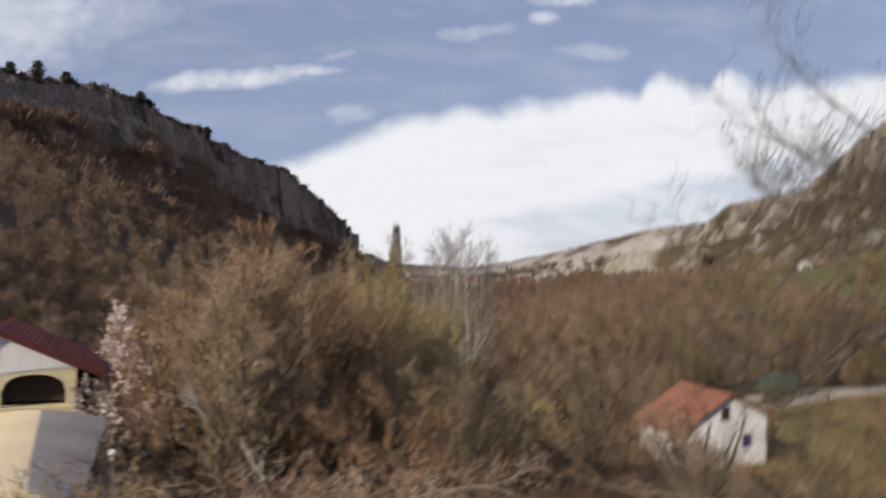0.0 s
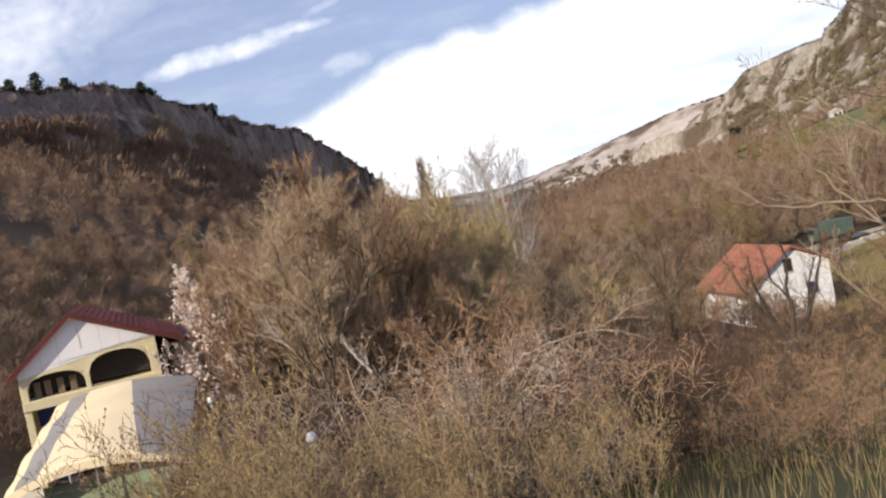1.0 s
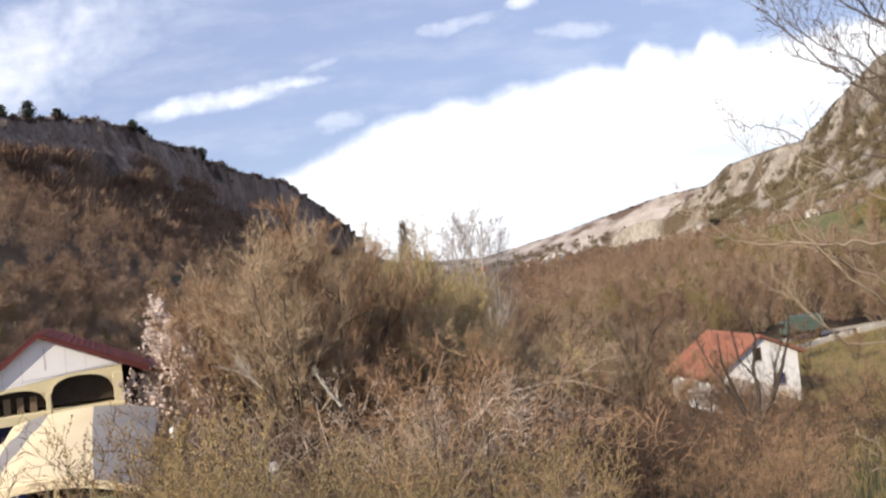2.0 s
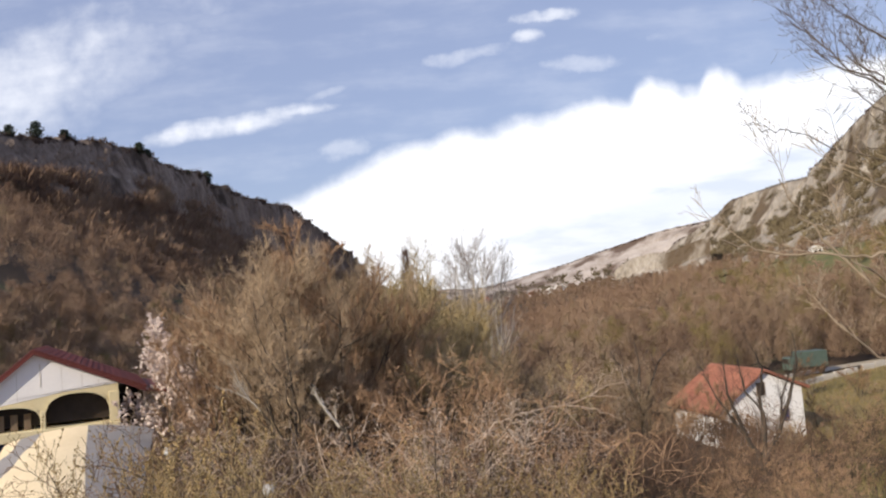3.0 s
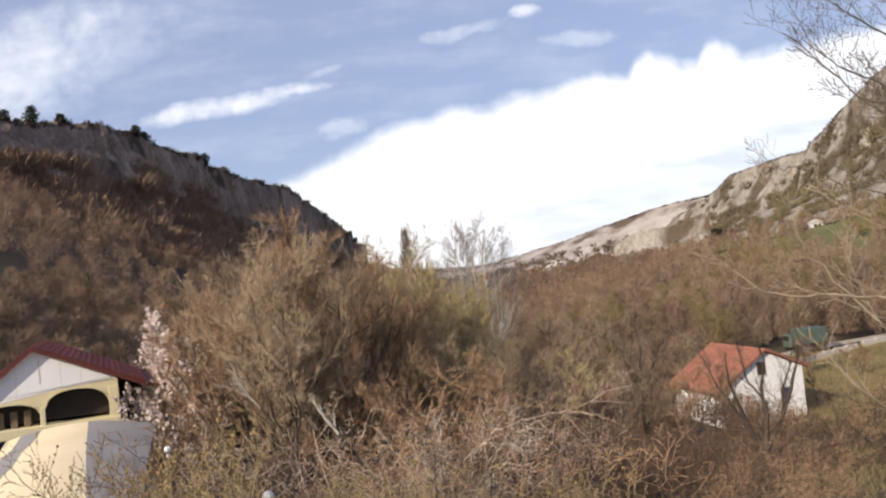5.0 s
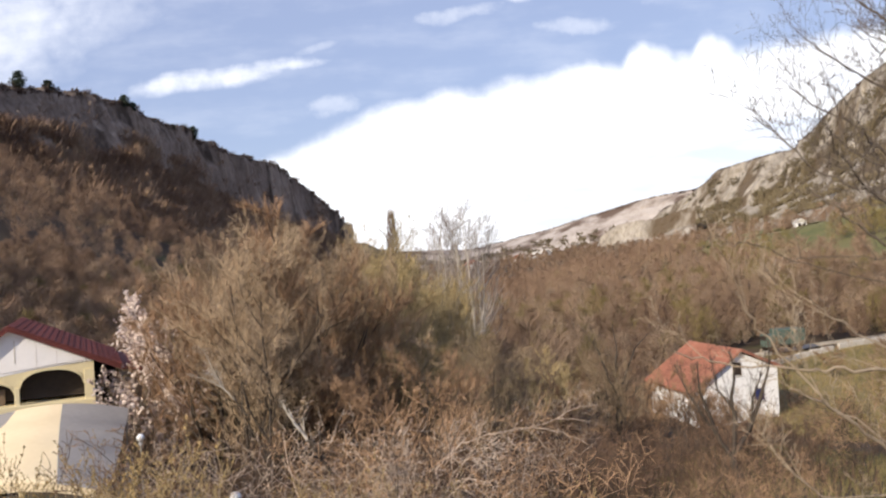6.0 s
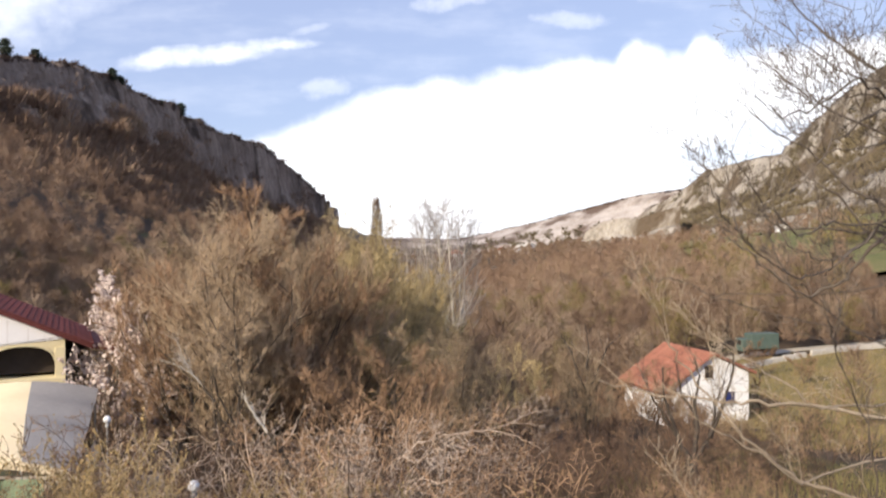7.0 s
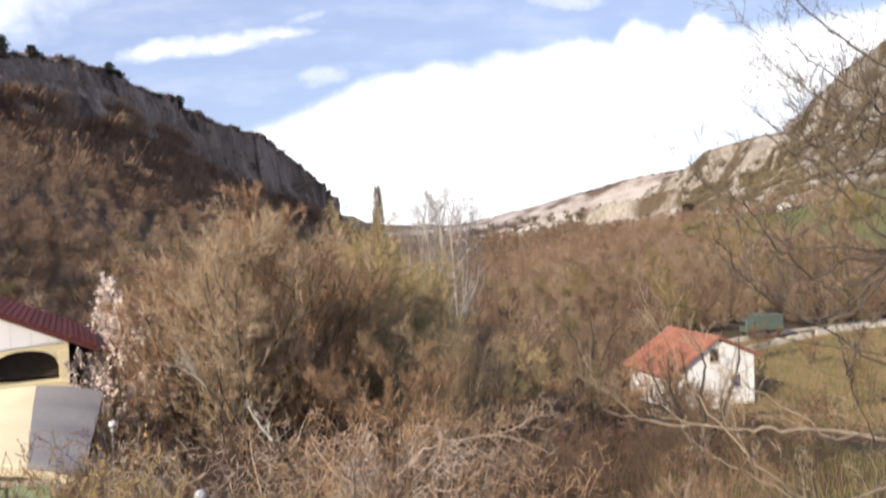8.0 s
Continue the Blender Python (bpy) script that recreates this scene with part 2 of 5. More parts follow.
M_WEED = material("dry_weeds", ((0.24, 0.18, 0.09), (0.36, 0.27, 0.13), (0.16, 0.17, 0.06)), 0.6, 0.9, 0, 6, island=0.4)
M_MEADOWGRASS = material("meadow_grass", ((0.12, 0.115, 0.04), (0.24, 0.19, 0.08), (0.30, 0.22, 0.10)), 0.25, 0.9, 0, 6, coords="World", island=0.4)
M_GRASS = material("fresh_grass", ((0.06, 0.09, 0.025), (0.12, 0.15, 0.045)), 0.6, 0.9, 0, 6, island=0.4)
M_CREAM = material("cream_render", ((0.66, 0.56, 0.34), (0.74, 0.65, 0.42)), 0.8, 0.85, 0.15, 12, dist=0.01)
M_WHITEBOARD = material("white_boarding", ((0.80, 0.78, 0.78), (0.87, 0.85, 0.84)), 0.7, 0.7, 0.1, 12, dist=0.01)
M_ROOFDARK = material("maroon_roof_tiles", ((0.105, 0.028, 0.024), (0.155, 0.042, 0.036)), 0.9, 0.75, 0.4, 8, dist=0.02, island=0.25)
M_ROOFRED = material("orange_roof_tiles", ((0.25, 0.10, 0.066), (0.35, 0.15, 0.098)), 0.6, 0.8, 0.4, 8, dist=0.02, island=0.25)
M_CANVAS = material("cream_canvas", ((0.76, 0.62, 0.40), (0.84, 0.70, 0.48)), 0.4, 0.8, 0.1, 10, dist=0.02)
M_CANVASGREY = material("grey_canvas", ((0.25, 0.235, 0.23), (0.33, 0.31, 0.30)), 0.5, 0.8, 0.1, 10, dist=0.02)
M_GREEN = material("green_canvas", ((0.20, 0.27, 0.17), (0.28, 0.34, 0.22)), 0.5, 0.8, 0.1, 10, dist=0.02)
M_WHITEWASH = material("worn_whitewash", ((0.76, 0.75, 0.75), (0.86, 0.85, 0.84)), 0.35, 0.9, 0.3, 10, dist=0.02,
                       spots=((0.45, 0.40, 0.36), 0.5, 0.70))
# Near-black; also puts the shade of recesses into a surface's colour.
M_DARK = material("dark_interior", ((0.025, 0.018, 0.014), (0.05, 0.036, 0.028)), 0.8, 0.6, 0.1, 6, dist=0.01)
M_BLUE = material("dark_blue_paint", ((0.015, 0.025, 0.10), (0.03, 0.045, 0.16)), 0.8, 0.5, 0.1, 6, dist=0.01)
M_WOOD = material("weathered_wood", ((0.14, 0.10, 0.07), (0.24, 0.18, 0.12)), 1.2, 0.85, 0.3, 10, stretch=(1, 1, 0.2), dist=0.01)
M_CONCRETE = material("pale_concrete", ((0.48, 0.44, 0.38), (0.62, 0.58, 0.52)), 0.5, 0.9, 0.2, 12, dist=0.01)
M_ROAD = material("dusty_road", ((0.40, 0.35, 0.27), (0.52, 0.46, 0.37)), 0.3, 0.95, 0.2, 12, coords="World", dist=0.02)
M_TEAL = material("faded_green_paint", ((0.07, 0.10, 0.085), (0.11, 0.145, 0.12)), 0.6, 0.6, 0.1, 8, dist=0.01)
M_GLOBE = material("opal_glass", ((0.80, 0.80, 0.80), (0.86, 0.86, 0.85)), 2.0, 0.25, 0, 4, spec=0.5)
M_POST = material("grey_painted_steel", ((0.30, 0.30, 0.30), (0.40, 0.40, 0.39)), 2.0, 0.5, 0.1, 6, metal=0.3)
M_BRICK = material("terracotta", ((0.38, 0.18, 0.09), (0.50, 0.26, 0.14)), 1.2, 0.85, 0.3, 8, dist=0.01, island=0.3)


# ---------------------------------------------------------------- mesh helpers
def mesh_np(name, verts, faces, mat, smooth=False):
    verts, faces = np.asarray(verts, np.float32).reshape(-1, 3), np.asarray(faces, np.int32)
    k = faces.shape[1]
    me = bpy.data.meshes.new(name)
    me.vertices.add(len(verts))
    me.vertices.foreach_set("co", verts.ravel())
    me.loops.add(faces.size)
    me.loops.foreach_set("vertex_index", faces.ravel())
    me.polygons.add(len(faces))
    me.polygons.foreach_set("loop_start", np.arange(0, faces.size, k, dtype=np.int32))
    me.polygons.foreach_set("use_smooth", np.full(len(faces), smooth, bool))
    me.update(calc_edges=True)
    me.materials.append(mat)
    return me


def part(name, bm, mat, parent=None, label=""):
    me = bpy.data.meshes.new(name)
    bm.normal_update()
    bm.to_mesh(me)
    bm.free()
    me.materials.append(mat)
    ob = new(name, me)
    if parent:
        ob.parent = parent
    return tagged(ob, label)


def mpart(name, me, parent=None, label=""):
    ob = new(name, me)
    if parent:
        ob.parent = parent
    return tagged(ob, label)


def thing(name, m, label, category, group=""):
    ob = new(name)
    ob.matrix_basis = m
    return tagged(ob, label, category, group)


def box(bm, x0, y0, z0, x1, y1, z1, bevel=0.0):
    vs = [bm.verts.new(p) for p in ((x0, y0, z0), (x1, y0, z0), (x1, y1, z0), (x0, y1, z0),
                                    (x0, y0, z1), (x1, y0, z1), (x1, y1, z1), (x0, y1, z1))]
    fs = [bm.faces.new([vs[i] for i in f]) for f in ((3, 2, 1, 0), (4, 5, 6, 7), (0, 1, 5, 4), (1, 2, 6, 5), (2, 3, 7, 6), (3, 0, 4, 7))]
    if bevel:
        es = {e for f in fs for e in f.edges}
        bmesh.ops.bevel(bm, geom=list(es), offset=bevel, segments=1, affect="EDGES")
    return bm


def boxes(*bs):
    bm = bmesh.new()
    for b in bs:
        box(bm, *b)
    return bm


def prism(bm, ring, y0, y1):
    """A slab with the outline ring of (x, z) points, from y0 to y1."""
    a = [bm.verts.new((x, y0, z)) for x, z in ring]
    b = [bm.verts.new((x, y1, z)) for x, z in ring]
    n = len(ring)
    bm.faces.new(a)
    bm.faces.new(b[::-1])
    for i in range(n):
        bm.faces.new((a[i], b[i], b[(i + 1) % n], a[(i + 1) % n]))
    return bm


def tubes(segs, sides):
    """Verts and quads of tapering tubes from rows p0, p1, r0, r1."""
    s = np.asarray(segs, np.float64).reshape(-1, 8)
    p0, p1, r0, r1 = s[:, :3], s[:, 3:6], s[:, 6], s[:, 7]
    d = p1 - p0
    d /= np.maximum(np.linalg.norm(d, axis=1, keepdims=True), 1e-9)
    ref = np.where(np.abs(d[:, 2:]) > 0.9, [[1.0, 0, 0]], [[0, 0, 1.0]])
    u = np.cross(d, ref)
    u /= np.linalg.norm(u, axis=1, keepdims=True)
    v = np.cross(d, u)
    n = len(s)
    verts = np.empty((n, 2, sides, 3))
    for k in range(sides):
        a = 2 * math.pi * k / sides
        w = u * math.cos(a) + v * math.sin(a)
        verts[:, 0, k], verts[:, 1, k] = p0 + w * r0[:, None], p1 + w * r1[:, None]
    base = (np.arange(n) * 2 * sides)[:, None]
    quads = []
    for k in range(sides):
        j = (k + 1) % sides
        quads.append(np.concatenate([base + k, base + j, base + sides + j, base + sides + k], 1))
    return verts.reshape(-1, 3), np.stack(quads, 1).reshape(-1, 4)


# ---------------------------------------------------------------- the lie of the land
def fbm(x, y, s, seed=0.0):
    """Cheap rolling noise out of sines, -1 to 1."""
    x, y = x / s + seed * 1.7, y / s + seed * 2.3
    return (np.sin(x * 1.3 + 1.1 * np.sin(y * 0.9)) + np.sin(y * 1.7 + 1.3 * np.sin(x * 1.1 + 2)) + 0.6 * np.sin(2.9 * x - 2.1 * y + 1)
            + 0.4 * np.sin(4.7 * y + 3.1 * x)) / 3.0


def ground_z(x, y):
    x, y = np.asarray(x, float), np.asarray(y, float)
    z = np.interp(y, (-80, 0, 10, 17, 30, 45, 75, 150, 400, 1500, 4000), (10, 8.6, 7.9, 6.3, 4.0, 1.0, -4, -5, -3, 8, 14))
    k = np.interp(y, (0, 60, 120, 200, 300, 400, 650, 1500), (0.06, 0.075, 0.075, 0.15, 0.19, 0.15, 0.12, 0.06))
    right = np.maximum(x - 28, 0)
    z = z + np.minimum(right * k, 45)
    left = np.maximum(-x - 30, 0)
    z = z + np.minimum(left * left / (left + 12) * 0.58, 55)
    far = np.clip((np.hypot(x, y) - 20) / 120, 0, 1)
    return z + fbm(x, y, 22.0) * 0.9 * far + fbm(x, y, 6.0, 3) * 0.12 + 2.5 * fbm(x, y, 90, 5) * np.clip((np.abs(x - 10) - 60) / 120, 0, 1)


radii = np.concatenate([[0.0], np.geomspace(1.2, 4600, 150)])
angles = np.linspace(0, 2 * math.pi, 240, endpoint=False)
R, A = np.meshgrid(radii, angles, indexing="ij")
GX, GY = R * np.sin(A), R * np.cos(A)
GZ = ground_z(GX, GY)
i, j = np.meshgrid(np.arange(len(radii) - 1), np.arange(240), indexing="ij")
quad = np.stack([i * 240 + j, (i + 1) * 240 + j, (i + 1) * 240 + (j + 1) % 240, i * 240 + (j + 1) % 240], -1).reshape(-1, 4)
ground = mpart("ground", mesh_np("ground", np.stack([GX, GY, GZ], -1), quad[:, ::-1], M_GROUND, True))
tagged(ground, "brown leaf-littered valley ground with patches of grass", "ground", kind="structure")


def loft(name, lines, steps, n, mat, rough, label, grain=6.0, zs=0.6):
    """A rock form through polylines from foot to back; steps: rows between each two lines."""
    fine = []
    for ln in lines:
        p = np.array(ln, float)
        s = np.concatenate([[0], np.cumsum(np.linalg.norm(np.diff(p, axis=0), axis=1))])
        q = np.linspace(0, s[-1], n)
        fine.append(np.stack([np.interp(q, s, p[:, c]) for c in range(3)], 1))
    rows = []
    for a, b, m in zip(fine, fine[1:], steps):
        rows += [a + (b - a) * (k / m) for k in range(m)]
    rows.append(fine[-1])
    g = np.array(rows)
    h, w = g.shape[:2]
    for idx in np.ndindex(h, w):
        p = Vector(g[idx])
        q = Vector((p.x, p.y, p.z * zs))
        a = noise.fractal(q / grain, 0.8, 2.1, 5)
        b = noise.noise(q / (grain * 4.5))
        f = math.sin(math.pi * min(1.0, (idx[0] + 0.6) / h)) ** 0.35
        g[idx] += np.array(((a * 0.8 + b) * rough, (a * 0.5 - b) * rough, a * rough * 0.32)) * f
    i, j = np.meshgrid(np.arange(h - 1), np.arange(w - 1), indexing="ij")
    q = np.stack([i * w + j, i * w + j + 1, (i + 1) * w + j + 1, (i + 1) * w + j], -1).reshape(-1, 4)
    ob = mpart(name, mesh_np(name, g, q, mat, False))
    return tagged(ob, label, "cliff" if "cliff" in name else "hill", kind="structure"), g


CLIFF_TOP = ((-215, 150, 72), (-185, 220, 79), (-155, 290, 85), (-139, 340, 91), (-129, 356, 90), (-123, 375, 86), (-114, 400, 83),
             (-105, 440, 78), (-89, 480, 76), (-81, 500, 70), (-73, 512, 62), (-71, 560, 58), (-60, 600, 43), (-60, 611, 31), (-66, 660, 20))
CLIFF_FOOT = ((-196, 145, 46), (-164, 214, 50), (-138, 280, 54), (-124, 328, 58), (-120, 343, 57), (-114, 362, 54), (-106, 390, 49),
              (-96, 430, 42), (-82, 470, 35), (-75, 490, 33), (-68, 503, 31), (-67, 552, 29), (-58, 594, 24), (-58, 606, 21), (-64, 655, 14))
CLIFF_BACK = [(x - 170 + max(0, y - 480) * 0.55, y + 60, z + 6 if z > 60 else z) for x, y, z in CLIFF_TOP]
CLIFF_BASE = [(x + 38, y - 16, float(ground_z(x + 38, y - 16)) - 3) for x, y, z in CLIFF_FOOT]
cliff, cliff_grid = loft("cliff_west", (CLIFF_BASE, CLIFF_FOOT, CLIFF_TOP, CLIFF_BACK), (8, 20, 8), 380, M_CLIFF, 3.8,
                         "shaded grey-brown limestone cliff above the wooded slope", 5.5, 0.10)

FAR_TOP = ((-700, 1900, 52), (-300, 1700, 44), (-60, 1560, 36), (31, 1500, 27), (122, 1400, 43), (201, 1300, 61), (262, 1200, 78), (305, 1100, 88),
           (330, 1000, 88), (360, 900, 96))
FAR_FOOT = [(x - 40 + 10 * math.sin(y), y - 130, max(4, z * 0.22)) for x, y, z in FAR_TOP]
FAR_BACK = [(x + 150, y + 260, z + 4) for x, y, z in FAR_TOP]
far_ridge, far_grid = loft("hill_far", (FAR_FOOT, FAR_TOP, FAR_BACK), (14, 5), 260, M_PALE, 6.0,
                    "distant pale limestone slope with scrub bands", 22.0, 3.0)

NEAR_TOP = ((226, 790, 52), (234, 752, 60), (250, 700, 80), (262, 650, 84), (272, 600, 84), (248, 520, 87), (246, 480, 95), (246, 440, 104),
            (238, 380, 116), (226, 300, 124), (215, 200, 128))
NEAR_FOOT = ((205, 775, 30), (212, 738, 32), (226, 684, 36), (238, 634, 42), (240, 570, 46), (232, 500, 54), (232, 458, 62), (226, 418, 64),
             (216, 360, 66), (204, 290, 68), (195, 195, 70))
NEAR_BASE = [(x - 42, y - 22, ground_z(x - 42, y - 22) - 4) for x, y, z in NEAR_FOOT]
NEAR_BACK = [(x + 190, y + 60, z + 8) for x, y, z in NEAR_TOP]
near_ridge, near_grid = loft("cliff_east", (NEAR_BASE, NEAR_FOOT, NEAR_TOP, NEAR_BACK), (8, 20, 6), 360, M_ROCK, 4.4,
                             "sunlit weathered limestone ridge with scrub ledges", 10.0, 0.5)


OUT_TOP = ((134, 640, 27), (146, 632, 35), (158, 624, 38), (170, 618, 37), (184, 610, 42), (198, 602, 46))
OUT_FOOT = [(x - 3, y - 7, z - 13) for x, y, z in OUT_TOP]
OUT_BASE = [(x - 14, y - 30, z - 26) for x, y, z in OUT_TOP]
OUT_BACK = [(x + 10, y + 50, z - 2) for x, y, z in OUT_TOP]
outcrop, outcrop_grid = loft("cliff_outcrop", (OUT_BASE, OUT_FOOT, OUT_TOP, OUT_BACK), (5, 10, 5), 90, M_ROCK, 2.6, "low pale fluted limestone outcrop above the village", 6.0, 0.3)


def patch(name, outline_x, outline_y, mat, label, category, lift=0.05, n=30):
    """A strip of the ground with its own cover, laid just above it."""
    xs, ys = np.linspace(*outline_x, n), np.linspace(*outline_y, n)
    X, Y = np.meshgrid(xs, ys, indexing="ij")
    X = X + fbm(X, Y, 14, 2) * 2.0
    Y = Y + fbm(X, Y, 17, 4) * 2.0
    i, j = np.meshgrid(np.arange(n - 1), np.arange(n - 1), indexing="ij")
    q = np.stack([i * n + j, (i + 1) * n + j, (i + 1) * n + j + 1, i * n + j + 1], -1).reshape(-1, 4)
    ob = mpart(name, mesh_np(name, np.stack([X, Y, ground_z(X, Y) + lift], -1), q, mat, True))
    return tagged(ob, label, category, kind="structure")


patch("meadow", (31, 85), (52, 116), M_MEADOW, "dry yellow-green meadow beside the white house", "meadow", 0.08, 60)
patch("field_green", (104, 200), (190, 335), M_FIELD, "bright green spring field below the rocky ridge", "field", 1.2)
patch("field_upper", (120, 185), (350, 470), M_FIELD, "green spring field on the valley slope", "field", 1.6)


# ---------------------------------------------------------------- bare trees
def grow(rng, segs, p, d, length, r, level, spec, rmin=0.0022):
    """One branch as tapering pieces, then its side branches. spec: per level (pieces, wander, children, child length, spread, rise)."""
    pieces, wander, kids, klen, spread, rise = spec[level]
    pts, rad = [p.copy()], [r]
    for k in range(pieces):
        d = (d + Vector((rng.uniform(-1, 1), rng.uniform(-1, 1), rng.uniform(-1, 1))) * wander + Vector((0, 0, rise))).normalized()
        p = p + d * (length / pieces)
        pts.append(p.copy())
        rad.append(max(r * (1 - 0.78 * (k + 1) / pieces), rmin))
    for a, b, ra, rb in zip(pts, pts[1:], rad, rad[1:]):
        segs[min(level, 3)].append((*a, *b, ra, rb))
    if level + 1 < len(spec):
        for c in range(kids):
            f = 0.22 + 0.78 * (c + rng.random()) / kids
            k = min(int(f * pieces), pieces - 1)
            q = pts[k].lerp(pts[k + 1], f * pieces - k)
            side = Vector((rng.uniform(-1, 1), rng.uniform(-1, 1), rng.uniform(-0.4, 0.8)))
            axis = (pts[k + 1] - pts[k]).normalized()
            side = (side - axis * side.dot(axis)).normalized()
            nd = (axis * (1 - spread) + side * spread).normalized()
            grow(rng, segs, q, nd, length * klen * rng.uniform(0.6, 1.25) * (1.15 - 0.5 * f), rad[k] * 0.55, level + 1, spec, rmin)


def tree_meshes(seed, height, stems, spec, trunk_mat, twig_mat, radius, lean=0.15, buds=0, bud_mat=None, bud_size=0.05, bud_low=0.0, rmin=0.0022,
                spray=None):
    """spray: count, length and half width of the finest twigs, set along the last branches."""
    rng = random.Random(seed)
    segs = [[], [], [], []]
    for s in range(stems):
        a = rng.uniform(0, 6.28)
        t = lean * rng.uniform(0.3, 1.0)
        d = Vector((math.cos(a) * t, math.sin(a) * t, 1)).normalized()
        b = Vector((math.cos(a), math.sin(a), 0)) * (0.0 if stems == 1 else rng.uniform(0.05, 0.12) * stems ** 0.5)
        grow(rng, segs, b + Vector((0, 0, -0.3)), d, height * rng.uniform(0.8, 1.0), radius * rng.uniform(0.7, 1.0), 0, spec, rmin)
    v1, f1 = tubes(segs[0] + segs[1], 5)
    v2, f2 = tubes(segs[2] + segs[3], 3)
    out = [mesh_np("trunk", v1, f1, trunk_mat, True), mesh_np("crown", v2, f2, twig_mat)]
    if spray:
        count, length, half = spray
        rs = np.random.RandomState(seed + 5)
        along = np.array(segs[2] + segs[3])
        pick = along[rs.randint(0, len(along), count)]
        axis = pick[:, 3:6] - pick[:, :3]
        base = pick[:, :3] + axis * rs.rand(count, 1)
        axis /= np.maximum(np.linalg.norm(axis, axis=1, keepdims=True), 1e-6)
        d = axis * 0.7 + rs.normal(0, 0.5, (count, 3)) + np.array([0, 0, 0.35])
        d /= np.linalg.norm(d, axis=1, keepdims=True)
        side = np.cross(d, rs.normal(size=(count, 3)))
        side *= half * rs.uniform(0.6, 1.4, (count, 1)) / np.maximum(np.linalg.norm(side, axis=1, keepdims=True), 1e-6)
        tip = base + d * length * rs.uniform(0.4, 1.3, (count, 1))
        tri = np.stack([base - side, base + side, tip], 1)
        out.append(mesh_np("twig_spray", tri, np.arange(count * 3).reshape(-1, 3), twig_mat))
    if buds:
        tips = np.array([s for s in segs[2] + segs[3] if s[5] > bud_low])
        pick = np.random.RandomState(seed).randint(0, len(tips), buds)
        rs = np.random.RandomState(seed + 1)
        c = tips[pick, :3] + (tips[pick, 3:6] - tips[pick, :3]) * rs.rand(buds, 1)
        o = rs.normal(size=(buds, 4, 3)) * bud_size
        vb = c[:, None, :] + o
        fb = (np.arange(buds) * 4)[:, None, None] + np.array([[0, 1, 2], [0, 2, 3], [0, 3, 1], [1, 3, 2]])[None]
        out.append(mesh_np("blossom" if bud_mat is M_BLOSSOM else "foliage", vb, fb.reshape(-1, 3), bud_mat))
    return out


# per level: pieces, wander, children, child length, spread, rise
BROAD = ((7, 0.14, 11, 0.48, 0.55, 0.03), (6, 0.26, 11, 0.48, 0.52, 0.12), (5, 0.34, 0, 0, 0, 0.10))
UPRIGHT = ((7, 0.06, 13, 0.42, 0.42, 0.05), (5, 0.16, 8, 0.46, 0.48, 0.10), (4, 0.22, 6, 0.5, 0.5, 0.10), (3, 0.3, 0, 0, 0, 0.08))
BUSH = ((6, 0.16, 6, 0.55, 0.5, 0.0), (5, 0.28, 5, 0.55, 0.6, 0.02), (4, 0.35, 4, 0.55, 0.6, 0.02), (3, 0.4, 0, 0, 0, 0.0))
SPRIG = ((7, 0.08, 7, 0.4, 0.4, 0.02), (5, 0.16, 5, 0.45, 0.4, 0.08), (3, 0.25, 0, 0, 0, 0.05))
BIRCHY = ((8, 0.05, 14, 0.34, 0.42, 0.04), (5, 0.18, 8, 0.48, 0.5, 0.12), (4, 0.25, 0, 0, 0, 0.10))
TANGLE = ((7, 0.25, 7, 0.55, 0.6, -0.02), (6, 0.36, 6, 0.5, 0.65, 0.0), (4, 0.44, 4, 0.5, 0.7, 0.02), (3, 0.45, 0, 0, 0, 0.0))

